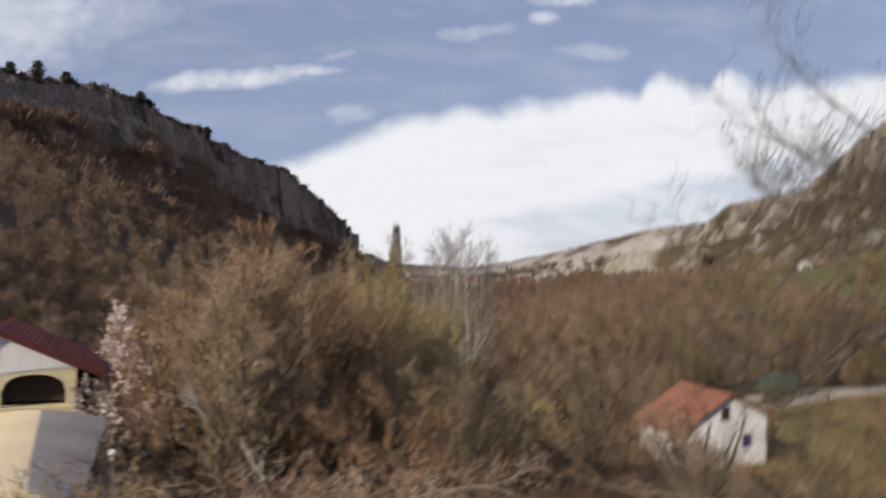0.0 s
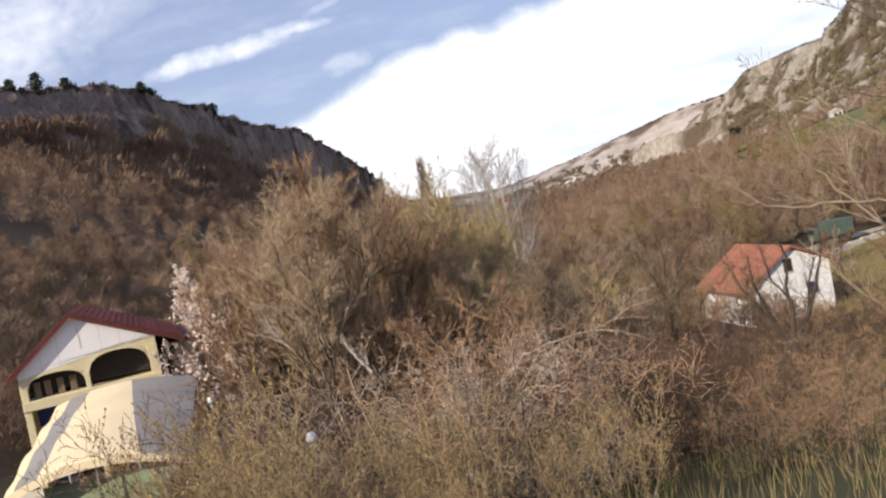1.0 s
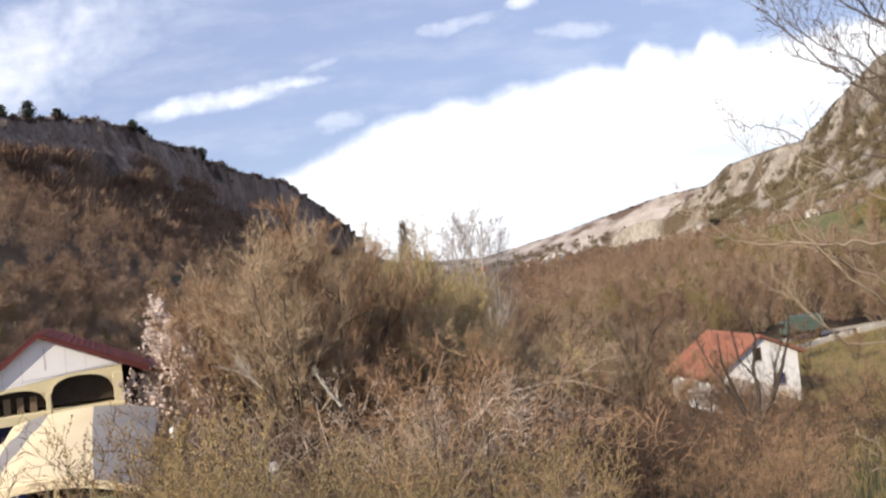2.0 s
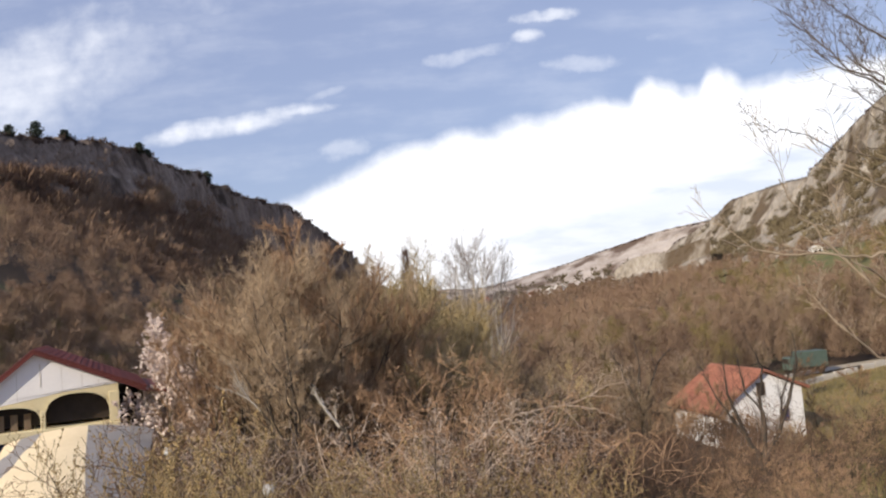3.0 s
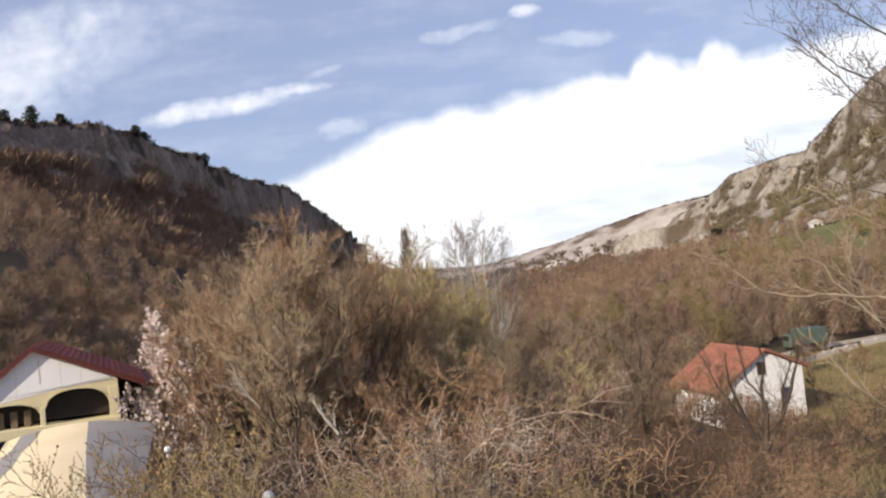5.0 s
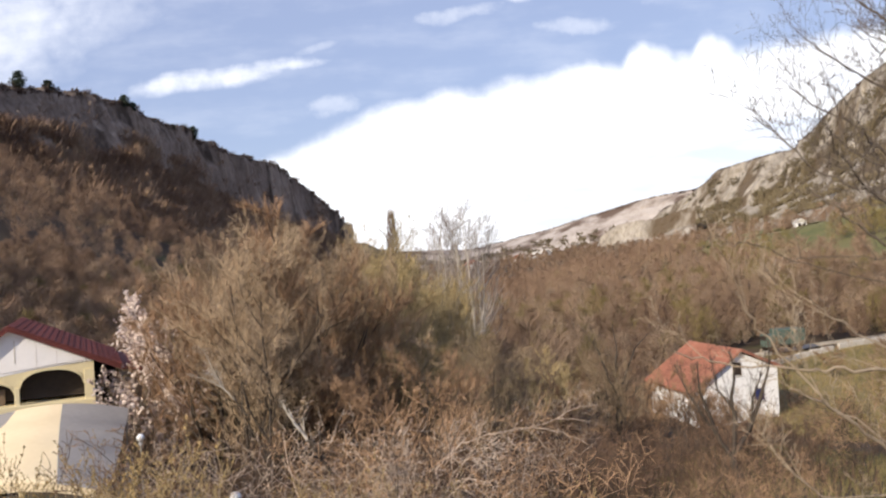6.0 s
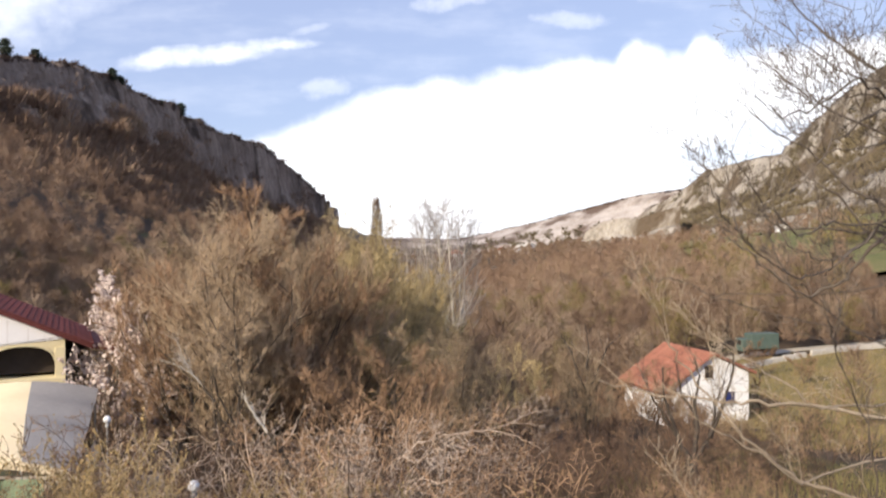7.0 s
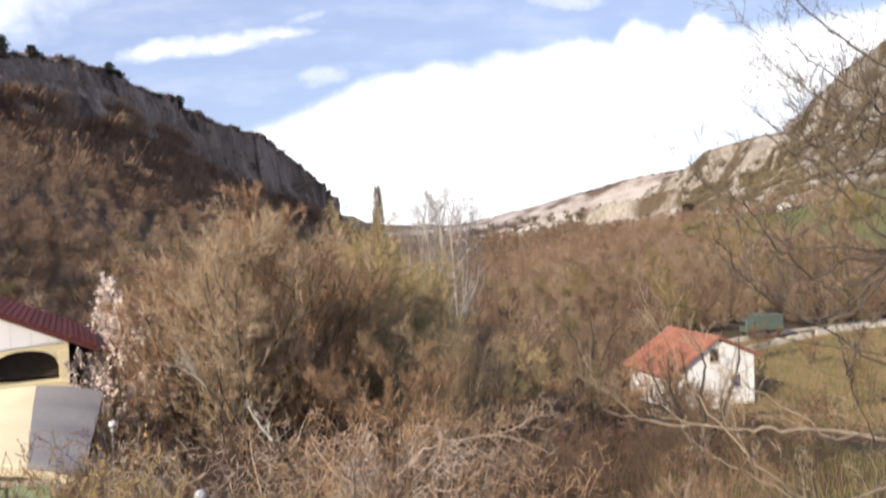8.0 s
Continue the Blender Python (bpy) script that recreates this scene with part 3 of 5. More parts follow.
KINDS = {
    "broad_a": tree_meshes(11, 6.5, 1, BROAD, M_DARKBARK, M_TWIG, 0.14, 0.15, spray=(11000, 0.32, 0.005)),
    "broad_b": tree_meshes(12, 6.5, 3, BROAD, M_DARKBARK, M_TWIG, 0.09, 0.34, spray=(18000, 0.32, 0.005)),
    "broad_c": tree_meshes(13, 6.5, 3, BROAD, M_DARKBARK, M_TWIGPALE, 0.08, 0.38, spray=(18000, 0.32, 0.005)),
        "olive_a": tree_meshes(14, 7.0, 3, UPRIGHT, M_BARK, M_TWIGOLIVE, 0.08, 0.30, 2500, M_BUD, 0.018, spray=(12000, 0.32, 0.0052)),
    "olive_b": tree_meshes(15, 6.5, 2, BROAD, M_BARK, M_TWIGOLIVE, 0.09, 0.4, 2500, M_BUD, 0.018, spray=(13000, 0.32, 0.0052)),
    "birch": tree_meshes(16, 14, 2, BIRCHY, M_PALEBARK, M_TWIGGREY, 0.15, 0.10, rmin=0.008, spray=(5000, 0.55, 0.0055)),
    # The shrubs' dark stems carry their inner shade as colour.
    "shrub_a": tree_meshes(21, 2.6, 8, BUSH, M_DARKBARK, M_TWIG, 0.022, 0.8, rmin=0.004),
    "shrub_b": tree_meshes(22, 2.4, 8, BUSH, M_DARKBARK, M_TWIGOLIVE, 0.018, 0.6, 1800, M_BUD, 0.013, rmin=0.003),
    "shrub_d": tree_meshes(26, 3.0, 12, SPRIG, M_TWIGPALE, M_TWIGOLIVE, 0.012, 0.42, 3000, M_BUD, 0.014, rmin=0.0028),
    "shrub_e": tree_meshes(28, 2.4, 9, BUSH, M_DARKBARK, M_TWIGSHADE, 0.022, 0.8, rmin=0.004),
    "shrub_c": tree_meshes(25, 2.0, 10, BUSH, M_DARKBARK, M_TWIGSHADE, 0.02, 0.9, rmin=0.004),
    "tangle": tree_meshes(23, 2.5, 7, TANGLE, M_TWIGBLEACH, M_TWIGBLEACH, 0.017, 0.9, rmin=0.0034),
    "tangle_b": tree_meshes(27, 2.5, 7, TANGLE, M_DARKBARK, M_TWIG, 0.016, 0.9, rmin=0.0028),
    "blossom": tree_meshes(24, 5.0, 2, UPRIGHT, M_BARK, M_TWIGPALE, 0.08, 0.12, 7000, M_BLOSSOM, 0.034, 2.3),
}

def plant(kind, name, x, y, size, turn, label, category, group="", sink=0.0, z=None):
    z = float(ground_z(x, y)) - sink if z is None else z
    m = Matrix.LocRotScale((x, y, z), Euler((0, 0, radians(turn))), None)
    ob = thing(name, m, label, category, group)
    ob.scale = (size, size, size)
    for me in KINDS[kind]:
        o = mpart(me.name.split(".")[0], me, ob)
        if name == "shrub" or not me.name.startswith("trunk"):
            tagged(o, kind="stuff")
    return ob




# ---------------------------------------------------------------- the guest house with arched balconies
def arch_curve(x, x0, x1, spring, rise):
    u = min(1.0, max(0.0, (x - x0) / (x1 - x0)))
    return spring + rise * math.sqrt(max(0.0, 1 - abs(2 * u - 1) ** 2.4))


def arch_panel(x0, x1, spring, rise, top, y0, y1, n=18):
    """A wall panel over one arched opening, up to the line top(x)."""
    bm = bmesh.new()
    for k in range(n):
        xa, xb = x0 + (x1 - x0) * k / n, x0 + (x1 - x0) * (k + 1) / n
        za, zb = arch_curve(xa, x0, x1, spring, rise), arch_curve(xb, x0, x1, spring, rise)
        prism(bm, ((xa, za), (xb, zb), (xb, top(xb)), (xa, top(xa))), y0, y1)
    bmesh.ops.remove_doubles(bm, verts=bm.verts[:], dist=0.001)
    return bm


HX, HY, HZ = -18.6, 37.5, 3.6
house = thing("guest_house", pose(HX, HY, HZ, 0, 0, 23), "cream guest house with arched balconies, white gable and maroon tiled roof", "house")
XL, XR, XA, DEPTH = -2.95, 3.15, -0.33, 9.0
EL, ER, APEX, FLOOR = 5.5, 5.95, 7.6, 4.2
ARCHES = ((-2.66, -0.2, 4.72, 0.56), (0.02, 2.72, 4.9, 0.78))


def rake(x):
    return EL + (APEX - EL) * (x - XL) / (XA - XL) if x < XA else ER + (APEX - ER) * (XR - x) / (XR - XA)


part("wall", boxes((XR - 0.22, 0.35, -1, XR, DEPTH, ER)), M_CREAM, house, "cream rendered side wall")
part("wall", boxes((XL, 0.35, -1, XL + 0.22, DEPTH, EL)), M_CREAM, house, "cream rendered side wall")
part("wall", boxes((XL, DEPTH, -1, XR, DEPTH + 0.22, EL)), M_CREAM, house, "cream rendered back wall")
# Back wall takes the recess's shade as its own dark colour.
part("wall", boxes((XL + 0.22, 3.2, -0.5, XR - 0.22, 3.4, EL - 0.1)), M_DARK, house, "balcony back wall, coloured dark for the shade of the recess")
def beam(x):
    """Upper edge of the cream spandrels, where the white boarding begins."""
    return min(rake(x), 5.68 + 0.143 * x)


for x0, x1, spring, rise in ARCHES:
    part("spandrel", arch_panel(x0, x1, spring, rise + 0.03, beam, 0.05, 0.24), M_CREAM, house, "cream rendered wall over the arch")
    part("arch", arch_panel(x0, x1, spring, rise, lambda x: arch_curve(x, x0, x1, spring, rise) + 0.12, 0.0, 0.3), M_CREAM, house, "cream rendered arch")
    # Set-back screen, its dark colour standing in for the dim balcony.
    part("screen", boxes((x0 + 0.02, 0.75, FLOOR + 0.15, x1 - 0.02, 0.78, spring + rise + 0.1)), M_DARK, house, "balcony screen, coloured dark for the dim interior behind it")
for xa, xb, low in ((XL, ARCHES[0][0], ARCHES[0][2]), (ARCHES[0][1], ARCHES[1][0], 4.95), (ARCHES[1][1], XR, ARCHES[1][2])):
    bm = prism(bmesh.new(), ((xa, low), (xb, low), (xb, beam(xb)), (xa, beam(xa))), 0.05, 0.24)
    part("spandrel", bm, M_CREAM, house)
x_end = XR - 0.2
part("gable", prism(bmesh.new(), ((XL, beam(XL)), (x_end, 5.68 + 0.143 * x_end - 0.03), (XR, rake(XR)), (XA, APEX), (XL, rake(XL))), 0.03, 0.22), M_WHITEBOARD, house, "white boarded gable")
for x in (-1.9, -1.1, 0.75, 1.6, 2.3):
    part("board_joint", boxes((x, 0.024, beam(x) + 0.04, x + 0.015, 0.03, rake(x) - 0.15)), M_CONCRETE, house)
part("batten", boxes((XA + 0.18, 0.015, 6.1, XA + 0.23, 0.05, APEX - 0.45)), M_CONCRETE, house)
for xa, xb, top in ((XL - 0.02, ARCHES[0][0], EL - 0.35), (ARCHES[0][1], ARCHES[1][0], 5.0), (ARCHES[1][1], XR + 0.02, ER - 0.35)):
    part("pillar", boxes((xa, -0.015, -1, xb, 0.32, top, 0.02)), M_CREAM, house)
part("balcony", boxes((XL - 0.03, -0.1, FLOOR - 0.45, XR + 0.03, 3.2, FLOOR, 0.03)), M_CREAM, house, "cream balcony slab")
for x in (-2.45, -2.0, -1.45, -0.9):
    part("chair_back", boxes((x, 0.45, FLOOR + 0.02, x + 0.3, 0.5, FLOOR + 0.75, 0.02)), M_WOOD, house)
# Dark blue panel fills the opening below the balcony slab.
part("door", boxes((XL + 0.4, 0.9, -1, XL + 1.6, 0.95, FLOOR - 0.5)), M_BLUE, house, "dark blue panel in the opening under the balcony")
part("door", boxes((XR + 0.02, 0.6, FLOOR - 1.4, XR + 0.08, 1.1, FLOOR + 0.5)), M_BLUE, house, "dark blue panel at the corner")
# side porch under the overhanging roof; the block's dark colour stands for shade
part("porch_wall", boxes((XR + 0.01, 1.2, -1, XR + 0.9, DEPTH, ER - 0.6)), M_DARK, house, "side porch block, coloured dark for the shade under the roof")
for y in (1.0, 4.0, 7.0):
    part("porch_post", boxes((XR + 0.95, y, -1, XR + 1.1, y + 0.15, ER - 0.55, 0.01)), M_WOOD, house)


def tiled_slope(parent, x_ridge, z_ridge, x_eave, z_eave, y0, y1, mat, pitch_rows=18, cols=46, thick=0.05):
    """A roof slope of overlapping courses, each row of tiles a part of its own."""
    for r in range(pitch_rows):
        a, b = r / pitch_rows, (r + 1.12) / pitch_rows
        xa, xb = x_ridge + (x_eave - x_ridge) * a, x_ridge + (x_eave - x_ridge) * min(b, 1.02)
        za, zb = z_ridge + (z_eave - z_ridge) * a, z_ridge + (z_eave - z_ridge) * min(b, 1.02)
        bm = bmesh.new()
        for c in range(cols):
            ya, yb = y0 + (y1 - y0) * c / cols, y0 + (y1 - y0) * (c + 0.94) / cols
            ym = (ya + yb) / 2
            lo = [bm.verts.new(p) for p in ((xa, ya, za + thick * 0.4), (xa, ym, za + thick), (xa, yb, za + thick * 0.4),
                                            (xb, yb, zb + thick), (xb, ym, zb + thick * 1.7), (xb, ya, zb + thick))]
            un = [bm.verts.new((v.co.x, v.co.y, v.co.z - thick)) for v in lo]
            bm.faces.new((lo[0], lo[5], lo[4], lo[1]))
            bm.faces.new((lo[1], lo[4], lo[3], lo[2]))
            for k in range(6):
                bm.faces.new((lo[k], lo[(k + 1) % 6], un[(k + 1) % 6], un[k]))
        part("tile_course", bm, mat, parent)


zl, zr = rake(XL) - 0.32, rake(XR) - 0.42
roof = part("roof", prism(bmesh.new(), ((XL - 0.4, zl + 0.04), (XA, APEX + 0.06), (XR + 1.2, zr), (XR + 1.2, zr + 0.12), (XA, APEX + 0.2),
                                       (XL - 0.4, zl + 0.16)), -0.2, DEPTH + 0.5), M_ROOFDARK, house, "maroon tiled roof")
tiled_slope(roof, XA, APEX + 0.22, XR + 1.22, zr + 0.14, -0.22, DEPTH + 0.5, M_ROOFDARK)
tiled_slope(roof, XA, APEX + 0.22, XL - 0.42, zl + 0.18, -0.22, DEPTH + 0.5, M_ROOFDARK)
part("porch_roof", prism(bmesh.new(), ((XR + 1.15, zr - 0.1), (XR + 1.15, zr + 0.06), (XR + 2.15, zr - 0.12), (XR + 2.15, zr - 0.22)), 0.0, DEPTH), M_ROOFDARK, house, "maroon tiled porch roof")
part("bargeboard", prism(bmesh.new(), ((XA, APEX), (XA, APEX + 0.18), (XR + 1.2, zr + 0.1), (XR + 1.2, zr - 0.08)), -0.27, -0.21), M_ROOFDARK, house)
part("bargeboard", prism(bmesh.new(), ((XA, APEX + 0.18), (XA, APEX), (XL - 0.4, zl - 0.04), (XL - 0.4, zl + 0.14)), -0.27, -0.21), M_ROOFDARK, house)

# ---------------------------------------------------------------- the marquee before it
CX0, CX1, CY0, CY1 = -18.9, -12.2, 29.0, 36.9
marquee = thing("marquee", pose(0, 0, 0), "cream and grey striped canvas marquee roof over the terrace", "marquee")


def canvas_z(u, v):
    """u across, v from the front edge to the house."""
    return 5.55 + 1.95 * v ** 0.8 + (0.75 - 0.3 * v) * (1 - (2 * u - 1) ** 2) - 0.12 * math.sin(v * math.pi * 3) ** 2 * (0.2 + abs(2 * u - 1))


def canvas_xy(u, v):
    fx, fy = -18.3 + 6.7 * u, 28.8 + 1.2 * u - 0.25 * (1 - (2 * u - 1) ** 2)
    bx, by = -19.4 + 5.9 * u, 35.6 + 1.4 * u
    return fx + (bx - fx) * v, fy + (by - fy) * v


def canvas_strip(u0a, u1a, u0b, u1b, mat, label, nu=8, nv=26):
    bm = bmesh.new()
    top, low = [], []
    for r in range(nv + 1):
        v = r / nv
        row, und = [], []
        for c in range(nu + 1):
            u = (u0a + (u0b - u0a) * v) * (1 - c / nu) + (u1a + (u1b - u1a) * v) * c / nu
            (x, y), z = canvas_xy(u, v), canvas_z(u, v)
            row.append(bm.verts.new((x, y, z)))
            und.append(bm.verts.new((x, y, z - 0.03)))
        top.append(row)
        low.append(und)
    for r in range(nv):
        for c in range(nu):
            bm.faces.new((top[r][c], top[r][c + 1], top[r + 1][c + 1], top[r + 1][c])).smooth = True
            bm.faces.new((low[r + 1][c], low[r + 1][c + 1], low[r][c + 1], low[r][c]))
    for c in range(nu):
        bm.faces.new((top[0][c], low[0][c], low[0][c + 1], top[0][c + 1]))
    part("canvas_panel", bm, mat, marquee, label)


canvas_strip(0.0, 0.06, 0.0, 0.10, M_CANVAS, "cream canvas edge")
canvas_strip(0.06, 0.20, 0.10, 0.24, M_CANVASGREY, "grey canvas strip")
canvas_strip(0.20, 0.74, 0.24, 0.55, M_CANVAS, "broad cream canvas panel", 14)
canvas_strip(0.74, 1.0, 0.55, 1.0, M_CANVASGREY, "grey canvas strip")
for u0, u1 in ((0.0, 0.2), (0.2, 0.4), (0.4, 0.6), (0.6, 0.8), (0.8, 1.0)):
    bm = bmesh.new()
    ring = [(u0 + (u1 - u0) * k / 6) for k in range(7)]
    for ua, ub in zip(ring, ring[1:]):
        (xa, ya), (xb, yb), za, zb = canvas_xy(ua, 0), canvas_xy(ub, 0), canvas_z(ua, 0) - 0.01, canvas_z(ub, 0) - 0.01
        f = [bm.verts.new(p) for p in ((xa, ya - 0.03, za), (xb, yb - 0.03, zb), (xb, yb - 0.05, zb - 0.3), (xa, ya - 0.05, za - 0.3))]
        g = [bm.verts.new((v.co.x, v.co.y + 0.025, v.co.z)) for v in f]
        bm.faces.new(f[::-1])
        bm.faces.new(g)
        for k in range(4):
            bm.faces.new((f[k], f[(k + 1) % 4], g[(k + 1) % 4], g[k]))
    bmesh.ops.remove_doubles(bm, verts=bm.verts[:], dist=0.002)
    part("valance", bm, M_CANVAS, marquee, "cream canvas valance")
part("inner_canvas", boxes((CX0 + 1.4, CY0 + 1.0, 3.5, CX1 - 0.6, CY0 + 1.05, 5.35)), M_GREEN, marquee, "green canvas wall inside the marquee")
for x in (CX0 + 0.1, (CX0 + CX1) / 2, CX1 - 0.1):
    u = (x - CX0) / (CX1 - CX0)
    for v in (0.03, 0.93):
        px, py = canvas_xy(u, v)
        part("pole", boxes((px - 0.04, py - 0.04, 2.6, px + 0.04, py + 0.04, canvas_z(u, v) - 0.04, 0.01)), M_POST, marquee)
terrace = part("terrace", boxes((-23, 26.0, 2.2, -10.6, 37.3, 3.55, 0.04)), M_CONCRETE)
tagged(terrace, "pale concrete terrace under the marquee", "terrace", kind="structure")

# low garden wall with a terracotta coping, and the globe lamps
garden_wall = thing("garden_wall", pose(-11.5, 33.0, 3.3, 0, 0, 10), "low rendered garden wall with a terracotta coping", "wall")
part("wall_body", boxes((0, -5, -1.2, 0.3, 8, 1.0, 0.02)), M_BRICK, garden_wall, "rust-coloured rendered wall")
for k in range(26):
    part("coping_tile", boxes((-0.06, -5 + k * 0.5, 1.0, 0.36, -5 + k * 0.5 + 0.47, 1.07, 0.01)), M_BRICK, garden_wall)


stack = thing("board_stack", pose(-12.7, 35.0, 3.5, 0, 0, 12), "stack of pale boards leaning beside the marquee", "boards")
for k in range(6):
    o = part("board", boxes((-0.5, -0.02, 0, 0.5, 0.02, 1.9 + 0.15 * (k % 3), 0.005)), M_WHITEBOARD if k % 2 else M_CONCRETE, stack)
    o.matrix_basis = pose(0.06 * (k % 2), -1.8 + 0.75 * k, 0, -12, 0, 90 + 6 * (k % 3))


def globe_lamp():
    lamp = thing("garden_lamp", pose(0, 0, 0), "white globe garden lamp on a thin grey post", "lamp", "garden globe lamps")
    bm = bmesh.new()
    bmesh.ops.create_cone(bm, segments=10, radius1=0.035, radius2=0.03, depth=2.2, cap_ends=True, matrix=Matrix.Translation((0, 0, 1.1)))
    part("post", bm, M_POST, lamp)
    bm = bmesh.new()
    bmesh.ops.create_cone(bm, segments=12, radius1=0.09, radius2=0.06, depth=0.1, cap_ends=True, matrix=Matrix.Translation((0, 0, 2.22)))
    part("collar", bm, M_POST, lamp)
    bm = bmesh.new()
    bmesh.ops.create_uvsphere(bm, u_segments=20, v_segments=12, radius=0.14, matrix=Matrix.Translation((0, 0, 2.42)))
    for f in bm.faces:
        f.smooth = True
    part("globe", bm, M_GLOBE, lamp, "white opal globe")
    return lamp


lamp = globe_lamp()
for k, (x, y, z) in enumerate(((-4.4, 19.0, 8.12), (-0.6, 15.0, 7.85), (-10.5, 30.0, 7.5))):
    m = pose(x, y, z - 2.42)
    if k:
        copy_thing(lamp, m)
    else:
        lamp.matrix_basis = m

# ---------------------------------------------------------------- the white house down the valley
cottage = thing("white_cottage", pose(30.0, 80, -4.4, 0, 0, 11), "whitewashed two-storey cottage with an orange tiled gable roof", "house")
CD, CE, CA = 9.5, 4.1, 7.4
CL, CR, CF = 4.9, 4.0, 5.7
part("wall", prism(bmesh.new(), ((-CL, -2), (CR, -2), (CR, CF), (0, CA), (-CL, CE)), 0.0, 0.3), M_WHITEWASH, cottage, "worn whitewashed gable wall")
part("wall", prism(bmesh.new(), ((-CL, -2), (CR, -2), (CR, CF), (0, CA), (-CL, CE)), CD - 0.3, CD), M_WHITEWASH, cottage)
part("wall", boxes((-CL, 0.3, -2, -CL + 0.3, CD - 0.3, CE)), M_WHITEWASH, cottage)
part("wall", boxes((CR - 0.3, 0.3, -2, CR, CD - 0.3, CF)), M_WHITEWASH, cottage)


def cottage_window(x, z, w, h, blue):
    win = part("window", boxes((x - w / 2, -0.03, z, x + w / 2, 0.02, z + h)), M_BLUE if blue else M_DARK, cottage, "dark window")
    part("frame", boxes((x - w / 2 - 0.06, -0.06, z - 0.06, x - w / 2, 0.03, z + h + 0.06), (x + w / 2, -0.06, z - 0.06, x + w / 2 + 0.06, 0.03, z + h + 0.06),
                        (x - w / 2, -0.06, z + h, x + w / 2, 0.03, z + h + 0.06)), M_WOOD, win)
    part("sill", boxes((x - w / 2 - 0.12, -0.14, z - 0.1, x + w / 2 + 0.12, 0.02, z - 0.03, 0.01)), M_CONCRETE, win)


cottage_window(-0.4, 5.2, 0.8, 1.2, False)
cottage_window(1.9, 2.6, 0.9, 1.1, True)
croof = part("roof", prism(bmesh.new(), ((-CL - 0.6, CE - 0.40), (0, CA + 0.1), (CR + 0.6, CF - 0.26), (CR + 0.6, CF - 0.11), (0, CA + 0.25),
                                        (-CL - 0.6, CE - 0.25)), -0.45, CD + 0.4), M_ROOFRED, cottage, "orange-red tiled roof")
tiled_slope(croof, 0, CA + 0.27, CR + 0.62, CF - 0.09, -0.47, CD + 0.4, M_ROOFRED, 14, 26, 0.09)
tiled_slope(croof, 0, CA + 0.27, -CL - 0.62, CE - 0.23, -0.47, CD + 0.4, M_ROOFRED, 16, 26, 0.09)

# ---------------------------------------------------------------- road, wall and parked lorry behind the cottage
def ribbon(name, pts, half, mat, label, category, lift=0.12, thick=0.0):
    bm = bmesh.new()
    p = np.array(pts, float)
    s = np.linspace(0, len(p) - 1, 60)
    xs, ys = np.interp(s, np.arange(len(p)), p[:, 0]), np.interp(s, np.arange(len(p)), p[:, 1])
    d = np.stack([np.gradient(xs), np.gradient(ys)], 1)
    d /= np.linalg.norm(d, axis=1, keepdims=True)
    rows = []
    for x, y, (dx, dy) in zip(xs, ys, d):
        r = []
        for q in (-1, 0, 1):
            px, py = x - dy * half * q, y + dx * half * q
            r.append(bm.verts.new((px, py, float(ground_z(px, py)) + lift + thick)))
        rows.append(r)
    for a, b in zip(rows, rows[1:]):
        for k in (0, 1):
            bm.faces.new((a[k], a[k + 1], b[k + 1], b[k]))
    if thick:
        bmesh.ops.solidify(bm, geom=bm.faces[:], thickness=thick * 1.5)
    ob = part(name, bm, mat)
    return tagged(ob, label, category, kind="structure")


ribbon("road", ((36, 112), (52, 120), (75, 126), (110, 124), (160, 112)), 1.6, M_ROAD, "pale dusty valley road beyond the cottage", "road", 0.12)


def low_wall(pts, label):
    ob = thing("road_wall", pose(0, 0, 0), label, "wall", "low walls by the road")
    for (xa, ya), (xb, yb) in zip(pts, pts[1:]):
        d = Vector((xb - xa, yb - ya, 0))
        n = max(1, int(d.length / 2.0))
        for k in range(n):
            c = Vector((xa, ya, 0)) + d * ((k + 0.5) / n)
            o = part("wall_block", boxes((-d.length / n / 2, -0.2, -0.8, d.length / n / 2 - 0.03, 0.2, 0.85, 0.03)), M_CONCRETE, ob)
            o.matrix_basis = pose(c.x, c.y, float(ground_z(c.x, c.y)), 0, 0, math.degrees(math.atan2(d.y, d.x)))


low_wall(((57, 115), (66, 118.5), (80, 121), (96, 120)), "low pale wall along the road")
low_wall(((37.5, 102), (44, 108), (50, 112), (56, 114.5)), "low pale wall behind the cottage")

